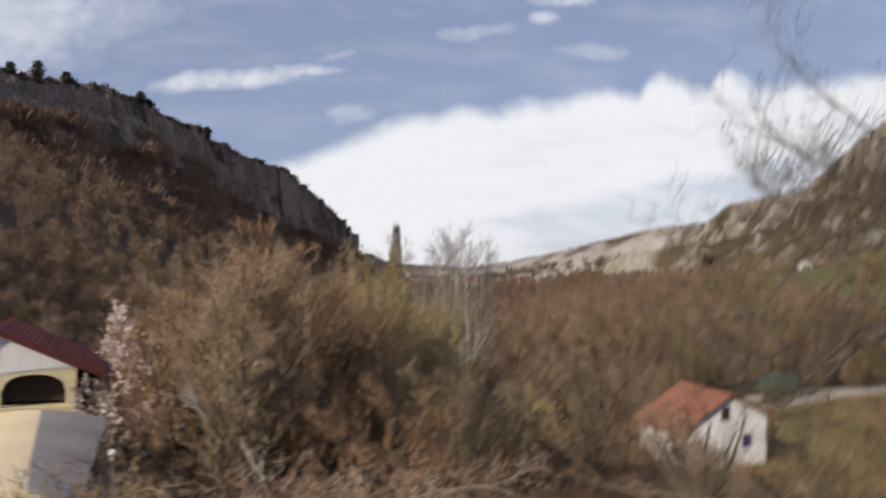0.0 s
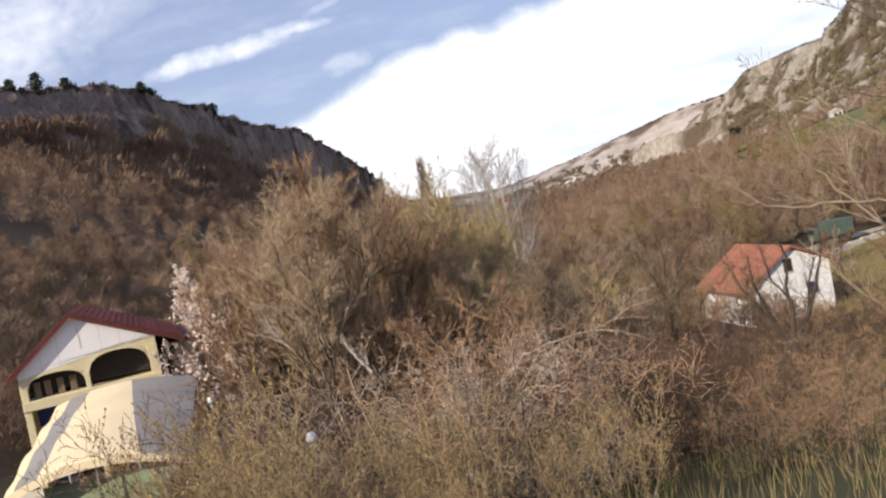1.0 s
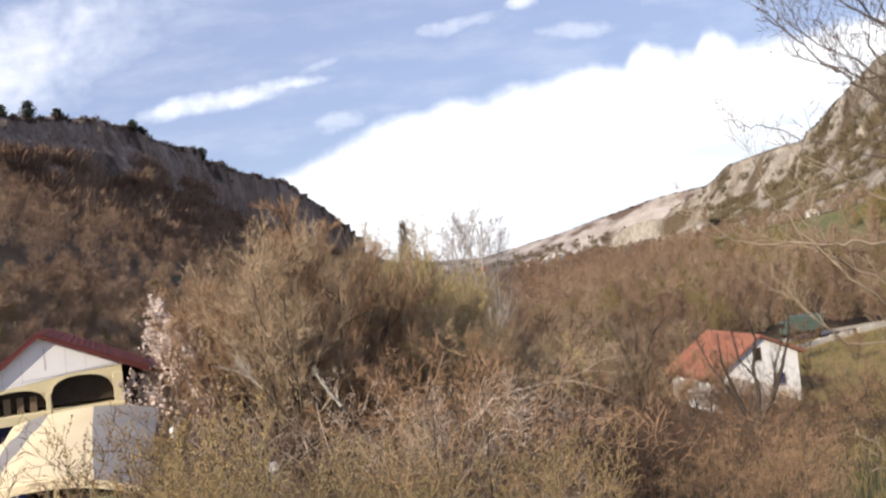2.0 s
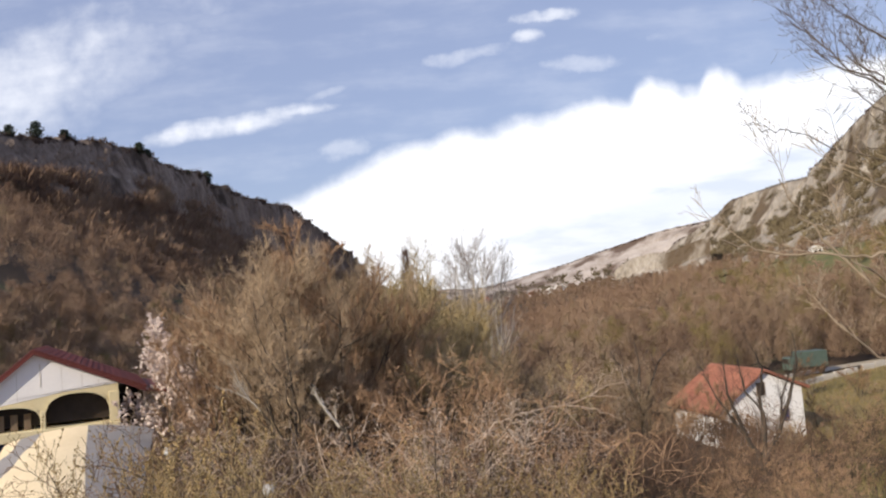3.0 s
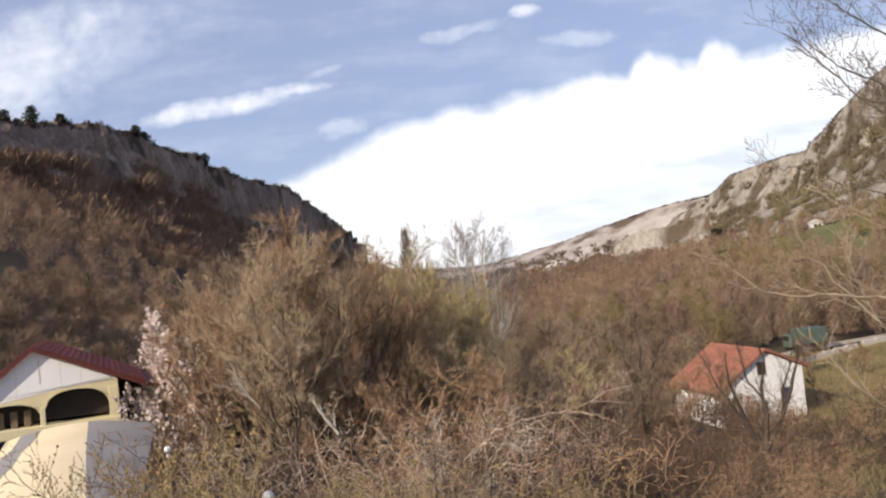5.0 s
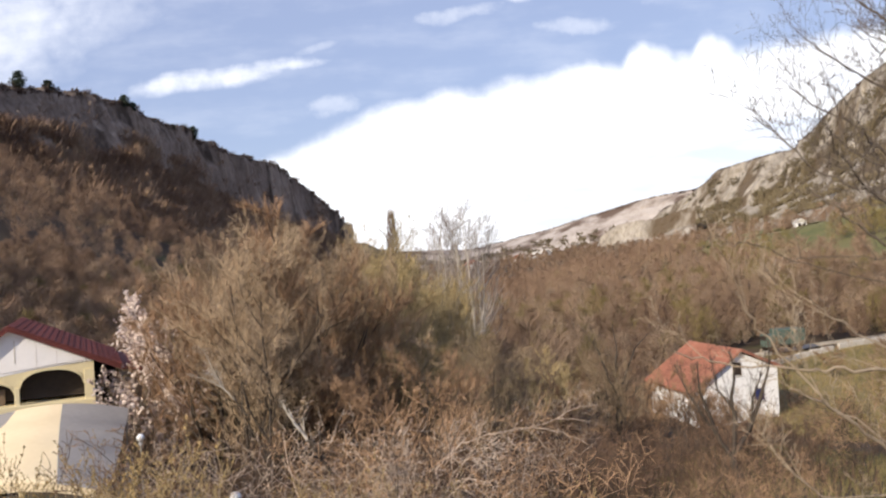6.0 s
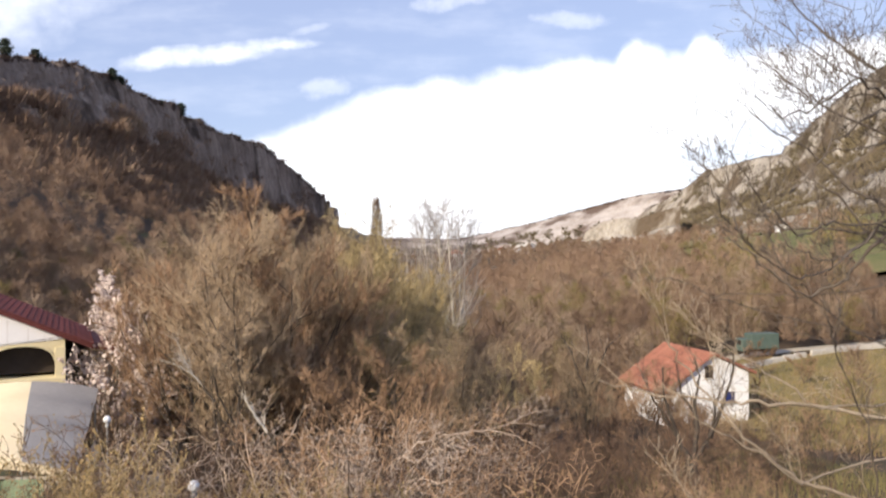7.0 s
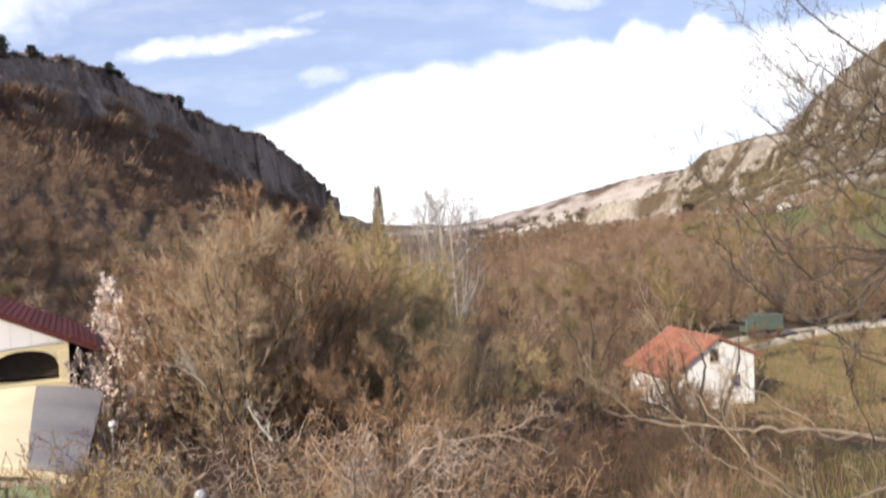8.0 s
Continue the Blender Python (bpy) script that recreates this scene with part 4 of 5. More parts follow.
# the clump of tall bare trees beside the yard, then single trees down the valley
CLUMP = (("broad_b", -9.5, 38, 1.70), ("broad_c", -7, 35, 1.65), ("broad_b", -5, 40, 1.86), ("broad_c", -7.4, 37, 1.31), ("broad_a", -8.9, 45, 1.65),
         ("broad_b", -3, 38, 1.25), ("broad_a", -6.5, 45, 2.14), ("olive_b", -2, 45, 1.60), ("broad_c", -8.5, 48, 2.14), ("olive_b", -4.5, 52, 2.05),
         ("olive_a", -1.5, 58, 2.15), ("olive_a", -4.5, 60, 2.05), ("olive_a", 0.5, 54, 1.63), ("olive_b", -7, 56, 1.94), ("olive_b", 1.5, 49, 1.25),
         ("olive_b", 3.5, 46, 1.15), ("broad_b", 0, 32, 1.00), ("broad_a", -13, 50, 1.86), ("broad_c", 5.5, 52, 1.10), ("olive_b", 8.5, 58, 1.10),
         ("broad_c", 11, 50, 1.00), ("broad_b", 6.5, 44, 0.85), ("broad_b", 12.6, 52, 0.8), ("broad_b", 17, 58, 0.95),
         ("broad_b", -10.5, 44, 1.86), ("broad_c", -3.5, 42, 1.70), ("broad_b", -8, 41, 1.75), ("broad_c", -12, 47, 1.92), ("olive_b", -2.5, 50, 1.79),
         ("olive_a", -3, 63, 2.20), ("olive_a", 0, 64, 1.94), ("olive_b", -6, 66, 2.15), ("broad_b", -9.5, 54, 2.20), ("broad_c", -6, 39, 1.67), ("broad_c", -9, 43, 1.80), ("olive_b", -5.5, 47, 1.72), ("broad_a", 19.0, 62, 0.85), ("broad_a", 14.5, 68, 0.66), ("broad_a", 22.8, 70, 0.6), ("broad_a", 21.2, 64, 0.55), ("olive_b", 24, 60, 0.50), ("broad_b", 17, 74, 0.66),
         ("broad_a", 24.0, 71, 0.62), ("broad_a", 25.6, 73, 0.55), ("broad_c", 27.2, 75, 0.42), ("broad_b", 22.4, 70, 0.60), ("broad_a", 19.6, 55, 0.50), ("broad_a", 22.6, 61, 0.52), ("broad_c", 20.2, 50, 0.42), ("olive_b", 0.2, 41, 1.25), ("broad_c", 2.4, 39.5, 1.05), ("broad_b", 43.5, 101, 0.75), ("broad_a", 36.5, 84, 0.5), ("broad_b", 47, 96, 0.6))
LOOKS = {"broad_a": "dark-stemmed bare deciduous tree with dense brown twigs", "broad_b": "bare brown multi-stemmed tree in winter state",
         "broad_c": "bare grey-barked tree with pale dry twigs", "olive_a": "tall slender tree with olive-yellow budding twigs",
         "olive_b": "spreading tree with yellowish spring buds", "birch": "bare birch with a pale slender trunk",
         "shrub_a": "tangled brown leafless shrub on the slope", "shrub_b": "yellow-green budding shrub on the slope",
         "tangle": "pale dry thorny shrub with crooked branches", "tangle_b": "brown thorny shrub with crooked branches",
         "shrub_d": "upright shrub with yellowish budding sprigs", "shrub_c": "low leafless shrub, darkened for the shade in the thicket", "shrub_e": "dense brown leafless shrub, darkened for the shade in the thicket", "blossom": "small fruit tree in white blossom beside the house"}
for n, (k, x, y, s) in enumerate(CLUMP):
    plant(k, "bare_tree", x, y, s, n * 77, LOOKS[k], "tree", "bare valley trees")
plant("blossom", "blossom_tree", -14.2, 40.5, 1.75, 30, LOOKS["blossom"], "tree")
plant("blossom", "blossom_tree", -12.9, 40.0, 1.5, 140, LOOKS["blossom"], "tree")
for x, y, s, a in ((5.5, 112, 1.82, 0), (3.4, 113, 1.75, 80), (-1.1, 113, 1.45, 150), (1.4, 119, 1.78, 210), (7.6, 119, 1.72, 300)):
    plant("birch", "birch", x, y, s, a, LOOKS["birch"], "tree", "birches in the valley")
SHRUBS = []
rs = random.Random(5)
for y, x0, x1, step, kinds, size in (
        (10.5, -3.2, 0.6, 1.5, ("shrub_d", "shrub_b"), 0.62), (12.3, 1.7, 2.6, 0.6, ("shrub_d",), 0.85),
        (13.5, -5.6, 1.0, 1.0, ("shrub_d", "shrub_a", "shrub_b"), 0.86), (15.6, -6.6, -0.4, 1.1, ("shrub_b", "shrub_d", "shrub_e", "tangle_b"), 0.95),
        (17, -2.2, 1.6, 0.8, ("tangle", "tangle", "tangle_b"), 1.75), (18, 2.2, 3.6, 1.2, ("shrub_c", "shrub_e"), 1.2),
        (19, -5.0, 2.4, 1.3, ("tangle_b", "shrub_e", "shrub_c"), 1.5), (23, -8.0, 1.0, 1.5, ("shrub_b", "shrub_e", "shrub_c"), 1.2),
        (27, -9.2, 1.0, 1.7, ("shrub_e", "shrub_b", "shrub_c"), 1.5), (15, 4.4, 6.5, 2.0, ("shrub_a", "shrub_e"), 0.8),
        (19.5, 3.0, 5.4, 0.9, ("shrub_e", "shrub_c"), 1.25), (22.5, 3.4, 6.2, 1.3, ("shrub_e", "shrub_c"), 1.25), (28, 3, 8, 1.7, ("shrub_c", "shrub_e"), 1.3),
        (35, 2, 19, 3.0, ("shrub_c", "shrub_e"), 1.5), (43, 4, 24, 3.6, ("shrub_c", "shrub_e", "shrub_a"), 1.7), (52, 6, 32, 4.4, ("shrub_c", "shrub_e"), 1.9)):
    x = x0
    while x < x1:
        SHRUBS.append((rs.choice(kinds), x + rs.uniform(-.5, .5), y + rs.uniform(-1, 1), rs.uniform(0.8, 1.2) * size, rs.uniform(0, 360)))
        x += step
SHRUBS += [("shrub_a", -6.0, 15.6, 1.5, 40), ("shrub_d", -5.3, 14.6, 1.15, 190), ("shrub_d", -6.9, 16.4, 1.2, 80), ("tangle_b", 7.6, 20, 0.95, 10), ("shrub_a", 8.7, 21.5, 1.0, 120),
           ("shrub_a", 6.7, 17.6, 0.85, 230), ("tangle_b", 9.9, 23.5, 1.05, 300), ("shrub_a", 5.6, 16.2, 0.8, 60)]
for k, x, y, s, a in SHRUBS:
    plant(k, "shrub", x, y, s, a, LOOKS[k], "shrub", "shrubs on the slope")



# ---------------------------------------------------------------- far woods
def wood_blades(rng, xs, ys, heights, count, width):
    """Bare far trees as sprays of thin tapering twigs."""
    n = len(xs)
    z = ground_z(xs, ys)
    h = heights[:, None]
    a = rng.uniform(0, 2 * math.pi, (n, count))
    up = rng.uniform(0.12, 1.0, (n, count)) ** 0.8
    rad = h * 0.36 * np.sin(np.clip(up, 0.05, 0.97) * math.pi * 0.92 + 0.15) * rng.uniform(0.2, 1.0, (n, count))
    base = np.stack([xs[:, None] + np.cos(a) * rad * 0.7, ys[:, None] + np.sin(a) * rad * 0.7, z[:, None] + h * up * 0.85], -1)
    ln = h * rng.uniform(0.07, 0.20, (n, count))
    d = np.stack([np.cos(a) * 0.7, np.sin(a) * 0.7, rng.uniform(0.2, 1.3, (n, count))], -1) + rng.normal(0, 0.3, (n, count, 3))
    d /= np.linalg.norm(d, axis=-1, keepdims=True)
    tip = base + d * ln[..., None]
    s = np.cross(d, rng.normal(size=(n, count, 3)))
    s /= np.linalg.norm(s, axis=-1, keepdims=True)
    w = (width[:, None] * rng.uniform(0.6, 1.4, (n, count)))[..., None]
    v = np.stack([base - s * w, base + s * w, tip], 2).reshape(-1, 3)
    return v


rngw = np.random.RandomState(8)


def scatter(x0, x1, y0, y1, spacing):
    xs, ys = np.meshgrid(np.arange(x0, x1, spacing), np.arange(y0, y1, spacing))
    xs, ys = xs.ravel(), ys.ravel()
    return xs + rngw.uniform(-.5, .5, xs.size) * spacing, ys + rngw.uniform(-.5, .5, xs.size) * spacing


def in_woods(x, y):
    ok = (x > -0.72 * y - 12) & (x < 0.66 * y + 12)
    ok &= ~((np.abs(x + 17) < 9) & (y < 52))
    ok &= ~((x > 9) & (x < 38) & (y < 90))
    ok &= ~((x > 29) & (x < 90) & (y > 48) & (y < 118) & (fbm(x, y, 7, 9) < 0.42))
    ok &= ~((x < 4) & (y < 60))
    ok &= ~((x > 33) & (x < 57) & (y > 80) & (y < 122))
    ok &= ~((x > 100) & (x < 205) & (y > 150) & (y < 338) & (fbm(x, y, 20, 9) < 0.5))
    ok &= ~((x > 118) & (x < 187) & (y > 348) & (y < 472) & (fbm(x, y, 20, 9) < 0.35))
    ok &= x < np.interp(y, (0, 300, 800), (230, 200, 215))
    edge = np.interp(y, [p[1] for p in CLIFF_FOOT], [p[0] for p in CLIFF_FOOT])
    return ok & (x > edge - 3)


def wood(name, x0, x1, y0, y1, spacing, h0, h1, count, wide, label, mat=M_WOODS):
    xs, ys = scatter(x0, x1, y0, y1, spacing)
    keep = in_woods(xs, ys)
    xs, ys = xs[keep], ys[keep]
    hs = rngw.uniform(h0 * 0.75, h1 * 1.1, xs.size) * (1 + 0.3 * fbm(xs, ys, 24, 7))
    v = wood_blades(rngw, xs, ys, hs, count, wide * (0.6 + np.hypot(xs, ys) / 260))
    ob = mpart(name, mesh_np(name, v, np.arange(len(v)).reshape(-1, 3), mat))
    return tagged(ob, label, "woods", kind="stuff")


wood("valley_woods", -75, 90, 58, 170, 4.4, 6, 9.5, 800, 0.026, "bare brown winter woods filling the valley floor")
wood("olive_woods", -60, 90, 60, 240, 8.5, 6, 9, 480, 0.024, "scattered budding olive trees in the valley woods", M_WOODSOLIVE)
wood("pale_woods", -60, 90, 62, 260, 9.5, 6, 9.5, 480, 0.022, "scattered pale grey bare trees in the valley woods", M_WOODSPALE)
wood("hillside_woods", -220, 230, 170, 420, 6.4, 6, 10, 380, 0.028, "bare brown winter woods on both valley sides")
wood("distant_woods", -110, 260, 420, 900, 13.0, 7, 11, 130, 0.06, "distant bare woods up the valley")
wood("spring_woods", 96, 150, 230, 330, 8.0, 6, 9, 380, 0.03, "budding olive trees below the rocky ridge", M_WOODSOLIVE)
wood("slope_woods", -75, -26, 40, 170, 4.2, 5, 9, 800, 0.017, "bare brown woods on the slope behind the house")


# ---------------------------------------------------------------- the near bare tree whose boughs reach into view
near_tree = thing("bare_tree", pose(0, 0, 0), "near bare tree with crooked grey boughs and fine upright shoots", "tree")
rn = random.Random(41)


def bough(pts, r0, r1, parent, mat=M_BARK, shoots=10, length=0.7, name="bough"):
    """A crooked bough through a few points with upright shoots that branch."""
    p = [Vector(q) for q in pts]
    fine, segs = [], [[], [], [], []]
    for a, b in zip(p, p[1:]):
        for k in range(5):
            fine.append(a.lerp(b, k / 5) + Vector((rn.uniform(-1, 1), rn.uniform(-1, 1), rn.uniform(-1, 1))) * 0.022)
    fine.append(p[-1])
    n = len(fine) - 1
    ring = []
    for k, q in enumerate(fine):
        d = (fine[min(k + 1, n)] - fine[max(k - 1, 0)]).normalized()
        u = d.cross(Vector((0, 0, 1)) if abs(d.z) < 0.9 else Vector((1, 0, 0))).normalized()
        w = d.cross(u)
        r = (r0 + (r1 - r0) * k / n) * rn.uniform(0.85, 1.15)
        ring += [q + (u * math.cos(c * 1.0472) + w * math.sin(c * 1.0472)) * r for c in range(6)]
    v = [tuple(q) for q in ring]
    f = [(k * 6 + c, k * 6 + (c + 1) % 6, k * 6 + 6 + (c + 1) % 6, k * 6 + 6 + c) for k in range(n) for c in range(6)]
    ob = mpart(name, mesh_np(name, v, f, mat, True), parent)
    spec = ((5, 0.16, 5, 0.5, 0.5, 0.09), (4, 0.22, 3, 0.55, 0.5, 0.06), (3, 0.3, 0, 0, 0, 0.03))
    for k in range(shoots):
        t = rn.uniform(0.12, 1.0) * n
        q = fine[int(min(t, n - 1))]
        along = (fine[min(int(t) + 1, n)] - fine[max(int(t) - 1, 0)]).normalized()
        d = (along * rn.uniform(0.2, 1.0) + Vector((rn.uniform(-0.6, 0.3), rn.uniform(-0.5, 0.5), rn.uniform(-0.2, 1.1)))).normalized()
        grow(rn, segs, q, d, length * rn.uniform(0.5, 1.3), max(r1 * 0.75, 0.0042), 0, spec)
    v, f = tubes(segs[0] + segs[1] + segs[2], 3)
    tagged(mpart("twig_spray", mesh_np("twig_spray", v, f, mat), ob), kind="stuff")
    return ob


tz = float(ground_z(6.6, 7.6))
bough(((6.6, 7.6, tz - 0.3), (6.45, 7.5, tz + 2.2), (6.6, 7.45, 12.2), (6.3, 7.5, 14.2), (6.5, 7.7, 17.5)), 0.17, 0.05, near_tree, M_DARKBARK, 18, 1.1, "trunk")
BOUGHS = (
    (((6.3, 7.5, 12.6), (5.1, 6.3, 13.5), (4.04, 5.4, 13.67), (3.46, 5.0, 13.39), (3.07, 4.6, 13.37), (2.57, 4.2, 13.65), (2.34, 4.0, 13.88)), 0.014, 0.004, 10, 0.34),
    (((6.5, 7.5, 11.6), (5.3, 7.2, 11.95), (4.3, 7.05, 12.15), (3.77, 7.0, 12.18), (3.45, 7.0, 12.2), (2.82, 7.0, 12.29), (2.4, 6.9, 12.42)), 0.020, 0.006, 8, 0.7),
    (((6.5, 7.5, 10.6), (5.0, 7.2, 11.2), (4.3, 7.1, 11.45), (3.74, 7.0, 11.87), (3.6, 7.0, 12.05), (3.15, 7.0, 12.57), (2.95, 6.9, 12.9)), 0.020, 0.006, 8, 0.6),
    (((5.1, 6.3, 13.5), (4.05, 5.4, 13.75), (3.49, 5.0, 13.72), (3.16, 4.7, 13.63), (2.82, 4.5, 13.87), (2.59, 4.3, 14.11)), 0.014, 0.005, 8, 0.36),
    (((6.3, 7.5, 14.0), (5.1, 6.4, 14.6), (4.18, 5.6, 14.7), (3.94, 5.4, 14.75), (3.39, 5.0, 14.46), (3.1, 4.8, 14.39), (2.9, 4.7, 14.5)), 0.02, 0.005, 18, 0.42),
    (((5.1, 6.4, 14.6), (3.95, 5.2, 14.51), (3.43, 4.9, 14.18), (3.1, 4.7, 13.89)), 0.014, 0.006, 9, 0.45),
    (((4.4, 5.95, 11.5), (4.13, 5.7, 12.27), (3.82, 5.5, 12.8), (3.65, 5.3, 13.06)), 0.013, 0.006, 8, 0.5),
    (((6.3, 7.5, 13.4), (5.2, 7.4, 13.7), (4.3, 7.4, 13.75), (3.84, 7.4, 14.0), (3.4, 7.4, 14.45)), 0.024, 0.006, 22, 0.7),
    (((6.35, 7.5, 14.4), (5.2, 7.0, 15.0), (4.5, 6.8, 15.1), (3.9, 6.6, 15.5)), 0.022, 0.006, 18, 0.7),
    (((6.5, 7.5, 11.8), (5.2, 6.8, 12.6), (4.4, 6.4, 12.9), (3.9, 6.2, 13.2)), 0.02, 0.006, 10, 0.6),
)
for k in range(6):
    zb, yb = 10.4 + 0.5 * k, rn.uniform(5.6, 7.4)
    xe = yb * 0.42 + rn.uniform(-0.15, 0.7)
    z1 = zb + rn.uniform(-0.1, 0.9)
    BOUGHS += ((((6.4, 7.5, zb), (5.2, (7.5 + yb) / 2 + rn.uniform(-.2, .2), zb + 0.3), (xe + 0.9, yb, (zb + z1) / 2 + rn.uniform(-.15, .25)), (xe + 0.3, yb - 0.1, z1),
                 (xe, yb - 0.2, z1 + rn.uniform(-0.1, 0.3))), 0.012, 0.005, 4, 0.5),)
for pts, r0, r1, n, ln in BOUGHS:
    # Light is in the bark colour: low boughs as sunlit, high ones darkened.
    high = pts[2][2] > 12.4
    bough(pts, r0 * (0.65 if high else 1.0), r1 * (0.65 if high else 1.0), near_tree, M_BARKSKY if high else M_BARKLIT, n, ln)
DARK_BOUGHS = (
    (((6.3, 7.5, 13.9), (5.3, 6.6, 13.95), (4.60, 6.0, 13.70), (4.30, 6.0, 13.52), (4.11, 6.0, 13.28), (3.85, 6.0, 13.18), (3.6, 6.0, 13.34), (3.38, 6.0, 13.54), (3.18, 6.0, 13.69)), 0.021, 0.005, 14, 0.4),
    (((5.3, 6.6, 13.95), (4.5, 6.1, 13.74), (4.16, 6.0, 13.50), (3.95, 6.0, 13.45), (3.7, 6.0, 13.6), (3.6, 6.0, 13.85)), 0.015, 0.005, 12, 0.4),
    (((6.3, 7.5, 15.1), (5.2, 6.5, 15.0), (4.62, 6.0, 14.72), (4.2, 6.0, 14.74), (3.88, 6.0, 14.70), (3.6, 6.0, 14.86)), 0.014, 0.004, 24, 0.5),
    (((6.3, 7.5, 14.6), (5.2, 6.6, 14.5), (4.5, 6.1, 14.38), (4.0, 6.0, 14.30), (3.7, 6.0, 14.5)), 0.012, 0.004, 20, 0.45),
)
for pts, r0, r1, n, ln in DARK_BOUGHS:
    bough(pts, r0, r1, near_tree, M_BARKSKY, n, ln)

# a second bare tree behind it whose fine dark crown hangs into the sky
crown_tree = thing("bare_tree", pose(0, 0, 0), "bare tree with a fine dark crown of drooping twigs", "tree", "bare valley trees")
bz = float(ground_z(10.8, 14.2))
bough(((10.8, 14.2, bz - 0.3), (10.7, 14.1, bz + 3.0), (10.8, 14.0, 13.2), (10.7, 14.1, 16.0), (10.9, 14.2, 19.0)), 0.15, 0.04, crown_tree, M_DARKBARK, 14, 1.6, "trunk")
for pts in (((10.7, 14.1, 13.6), (8.5, 14.0, 14.6), (7.7, 13.9, 15.3), (7.0, 13.8, 15.6), (6.4, 13.7, 16.1)), ((10.7, 14.1, 15.0), (8.3, 14.0, 15.9), (7.5, 13.8, 16.3), (6.8, 13.8, 16.9)),
            ((10.7, 14.1, 12.8), (8.7, 13.8, 13.8), (8.1, 13.7, 14.5), (7.5, 13.6, 14.8), (7.1, 13.6, 15.2)), ((10.7, 14.1, 15.8), (8.4, 13.9, 17.0), (7.6, 13.8, 17.6), (7.0, 13.8, 18.3))):
    bough(pts, 0.03, 0.006, crown_tree, M_BARKSKY, 13, 1.2)

# the dark forked tree before the cottage
fork_tree = thing("bare_tree", pose(0, 0, 0), "dark forked bare tree with few branches", "tree", "bare valley trees")
fz = float(ground_z(12.0, 32.0))
bough(((12.05, 32.0, fz - 0.3), (11.9, 32.0, 4.2), (11.7, 32.0, 5.1)), 0.19, 0.15, fork_tree, M_DARKBARK, 2, 0.8, "trunk")
for pts, r0 in ((((11.7, 32.0, 5.1), (11.3, 32.0, 5.7), (10.8, 31.9, 7.0), (10.5, 31.8, 7.9), (10.5, 31.8, 8.9)), 0.10), (((11.3, 32.0, 5.7), (10.75, 32.1, 6.7), (10.2, 32.2, 7.6), (9.7, 32.2, 8.8)), 0.06),
                (((11.75, 32.0, 5.0), (11.95, 32.1, 6.3), (11.9, 32.2, 7.4), (12.1, 32.2, 8.5), (11.9, 32.2, 9.3)), 0.10), (((11.8, 32.0, 5.1), (12.4, 31.9, 6.1), (12.9, 31.8, 7.4), (13.3, 31.8, 8.6), (13.3, 31.8, 9.6)), 0.10),
                (((12.5, 31.9, 6.4), (12.55, 31.7, 7.4), (12.9, 31.6, 8.4)), 0.05), (((12.0, 32.1, 6.8), (11.4, 32.3, 7.7), (11.2, 32.3, 8.9)), 0.05)):
    bough(pts, r0, 0.02, fork_tree, M_DARKBARK, 9, 1.3, "limb")
second = thing("bare_tree", pose(0, 0, 0), "dark-stemmed bare tree beside the cottage", "tree", "bare valley trees")
bough(((11.4, 50, float(ground_z(11.4, 50)) - 0.3), (11.3, 50, 3.4), (11.35, 50, 4.6)), 0.2, 0.16, second, M_DARKBARK, 2, 1.0, "trunk")
for pts in (((11.35, 50, 4.6), (11.2, 50, 6.0), (11.4, 50.1, 7.4), (11.2, 50.1, 9.0)), ((11.35, 50, 4.4), (10.7, 49.9, 5.9), (10.2, 49.8, 7.4), (9.6, 49.8, 8.4)), ((11.35, 50, 4.8), (12.0, 50.1, 6.2), (12.6, 50.2, 7.5), (13.4, 50.2, 8.3))):
    bough(pts, 0.11, 0.02, second, M_DARKBARK, 12, 1.8, "limb")

# broken pale stub and a dead bough in the thicket
snag = thing("broken_snag", pose(0, 0, 0), "broken bleached tree stub leaning in the thicket", "dead wood")
bough(((-2.05, 18.3, 8.7), (-2.3, 18.3, 9.13), (-2.55, 18.3, 9.5)), 0.042, 0.036, snag, M_DARKBARK, 8, 0.5, "butt")
bough(((-2.55, 18.3, 9.5), (-2.7, 18.3, 9.7), (-2.98, 18.3, 10.1)), 0.036, 0.03, snag, M_PALEBARK, 2, 0.3, "stub")
for k in range(3):
    bough(((-2.7 - 0.06 * k, 18.28, 9.72 + 0.1 * k), (-3.0 - 0.03 * k, 18.26, 10.15 + 0.05 * k), (-3.12 + 0.08 * k, 18.26, 10.42 - 0.05 * k)), 0.02, 0.005, snag, M_PALEBARK, 1, 0.2, "splinter")
dead = thing("dead_bough", pose(0, 0, 0), "bleached dead bough among the bare trees", "dead wood")
bough(((-6.6, 30, 8.1), (-6.8, 30, 8.35), (-7.05, 30, 8.7)), 0.035, 0.03, dead, M_DARKBARK, 3, 0.5)
bough(((-7.05, 30, 8.7), (-7.4, 30.05, 9.1), (-7.65, 30, 9.5), (-8.1, 30, 10.6)), 0.03, 0.01, dead, M_PALEBARK, 10, 0.9)
bough(((-7.4, 30, 9.1), (-8.0, 29.9, 9.5), (-8.7, 29.8, 9.75)), 0.02, 0.008, dead, M_PALEBARK, 4, 0.5)
limb = thing("dead_bough", pose(0, 0, 0), "long pale bare bough lying over the thorny shrubs", "dead wood")
bough(((0.4, 17.3, 9.0), (0.8, 17.1, 9.5), (1.5, 17.0, 9.7), (2.3, 17.0, 9.78), (2.9, 17.0, 9.93), (3.5, 17.0, 9.84)), 0.015, 0.006, limb, M_TWIGBLEACH, 22, 0.6)
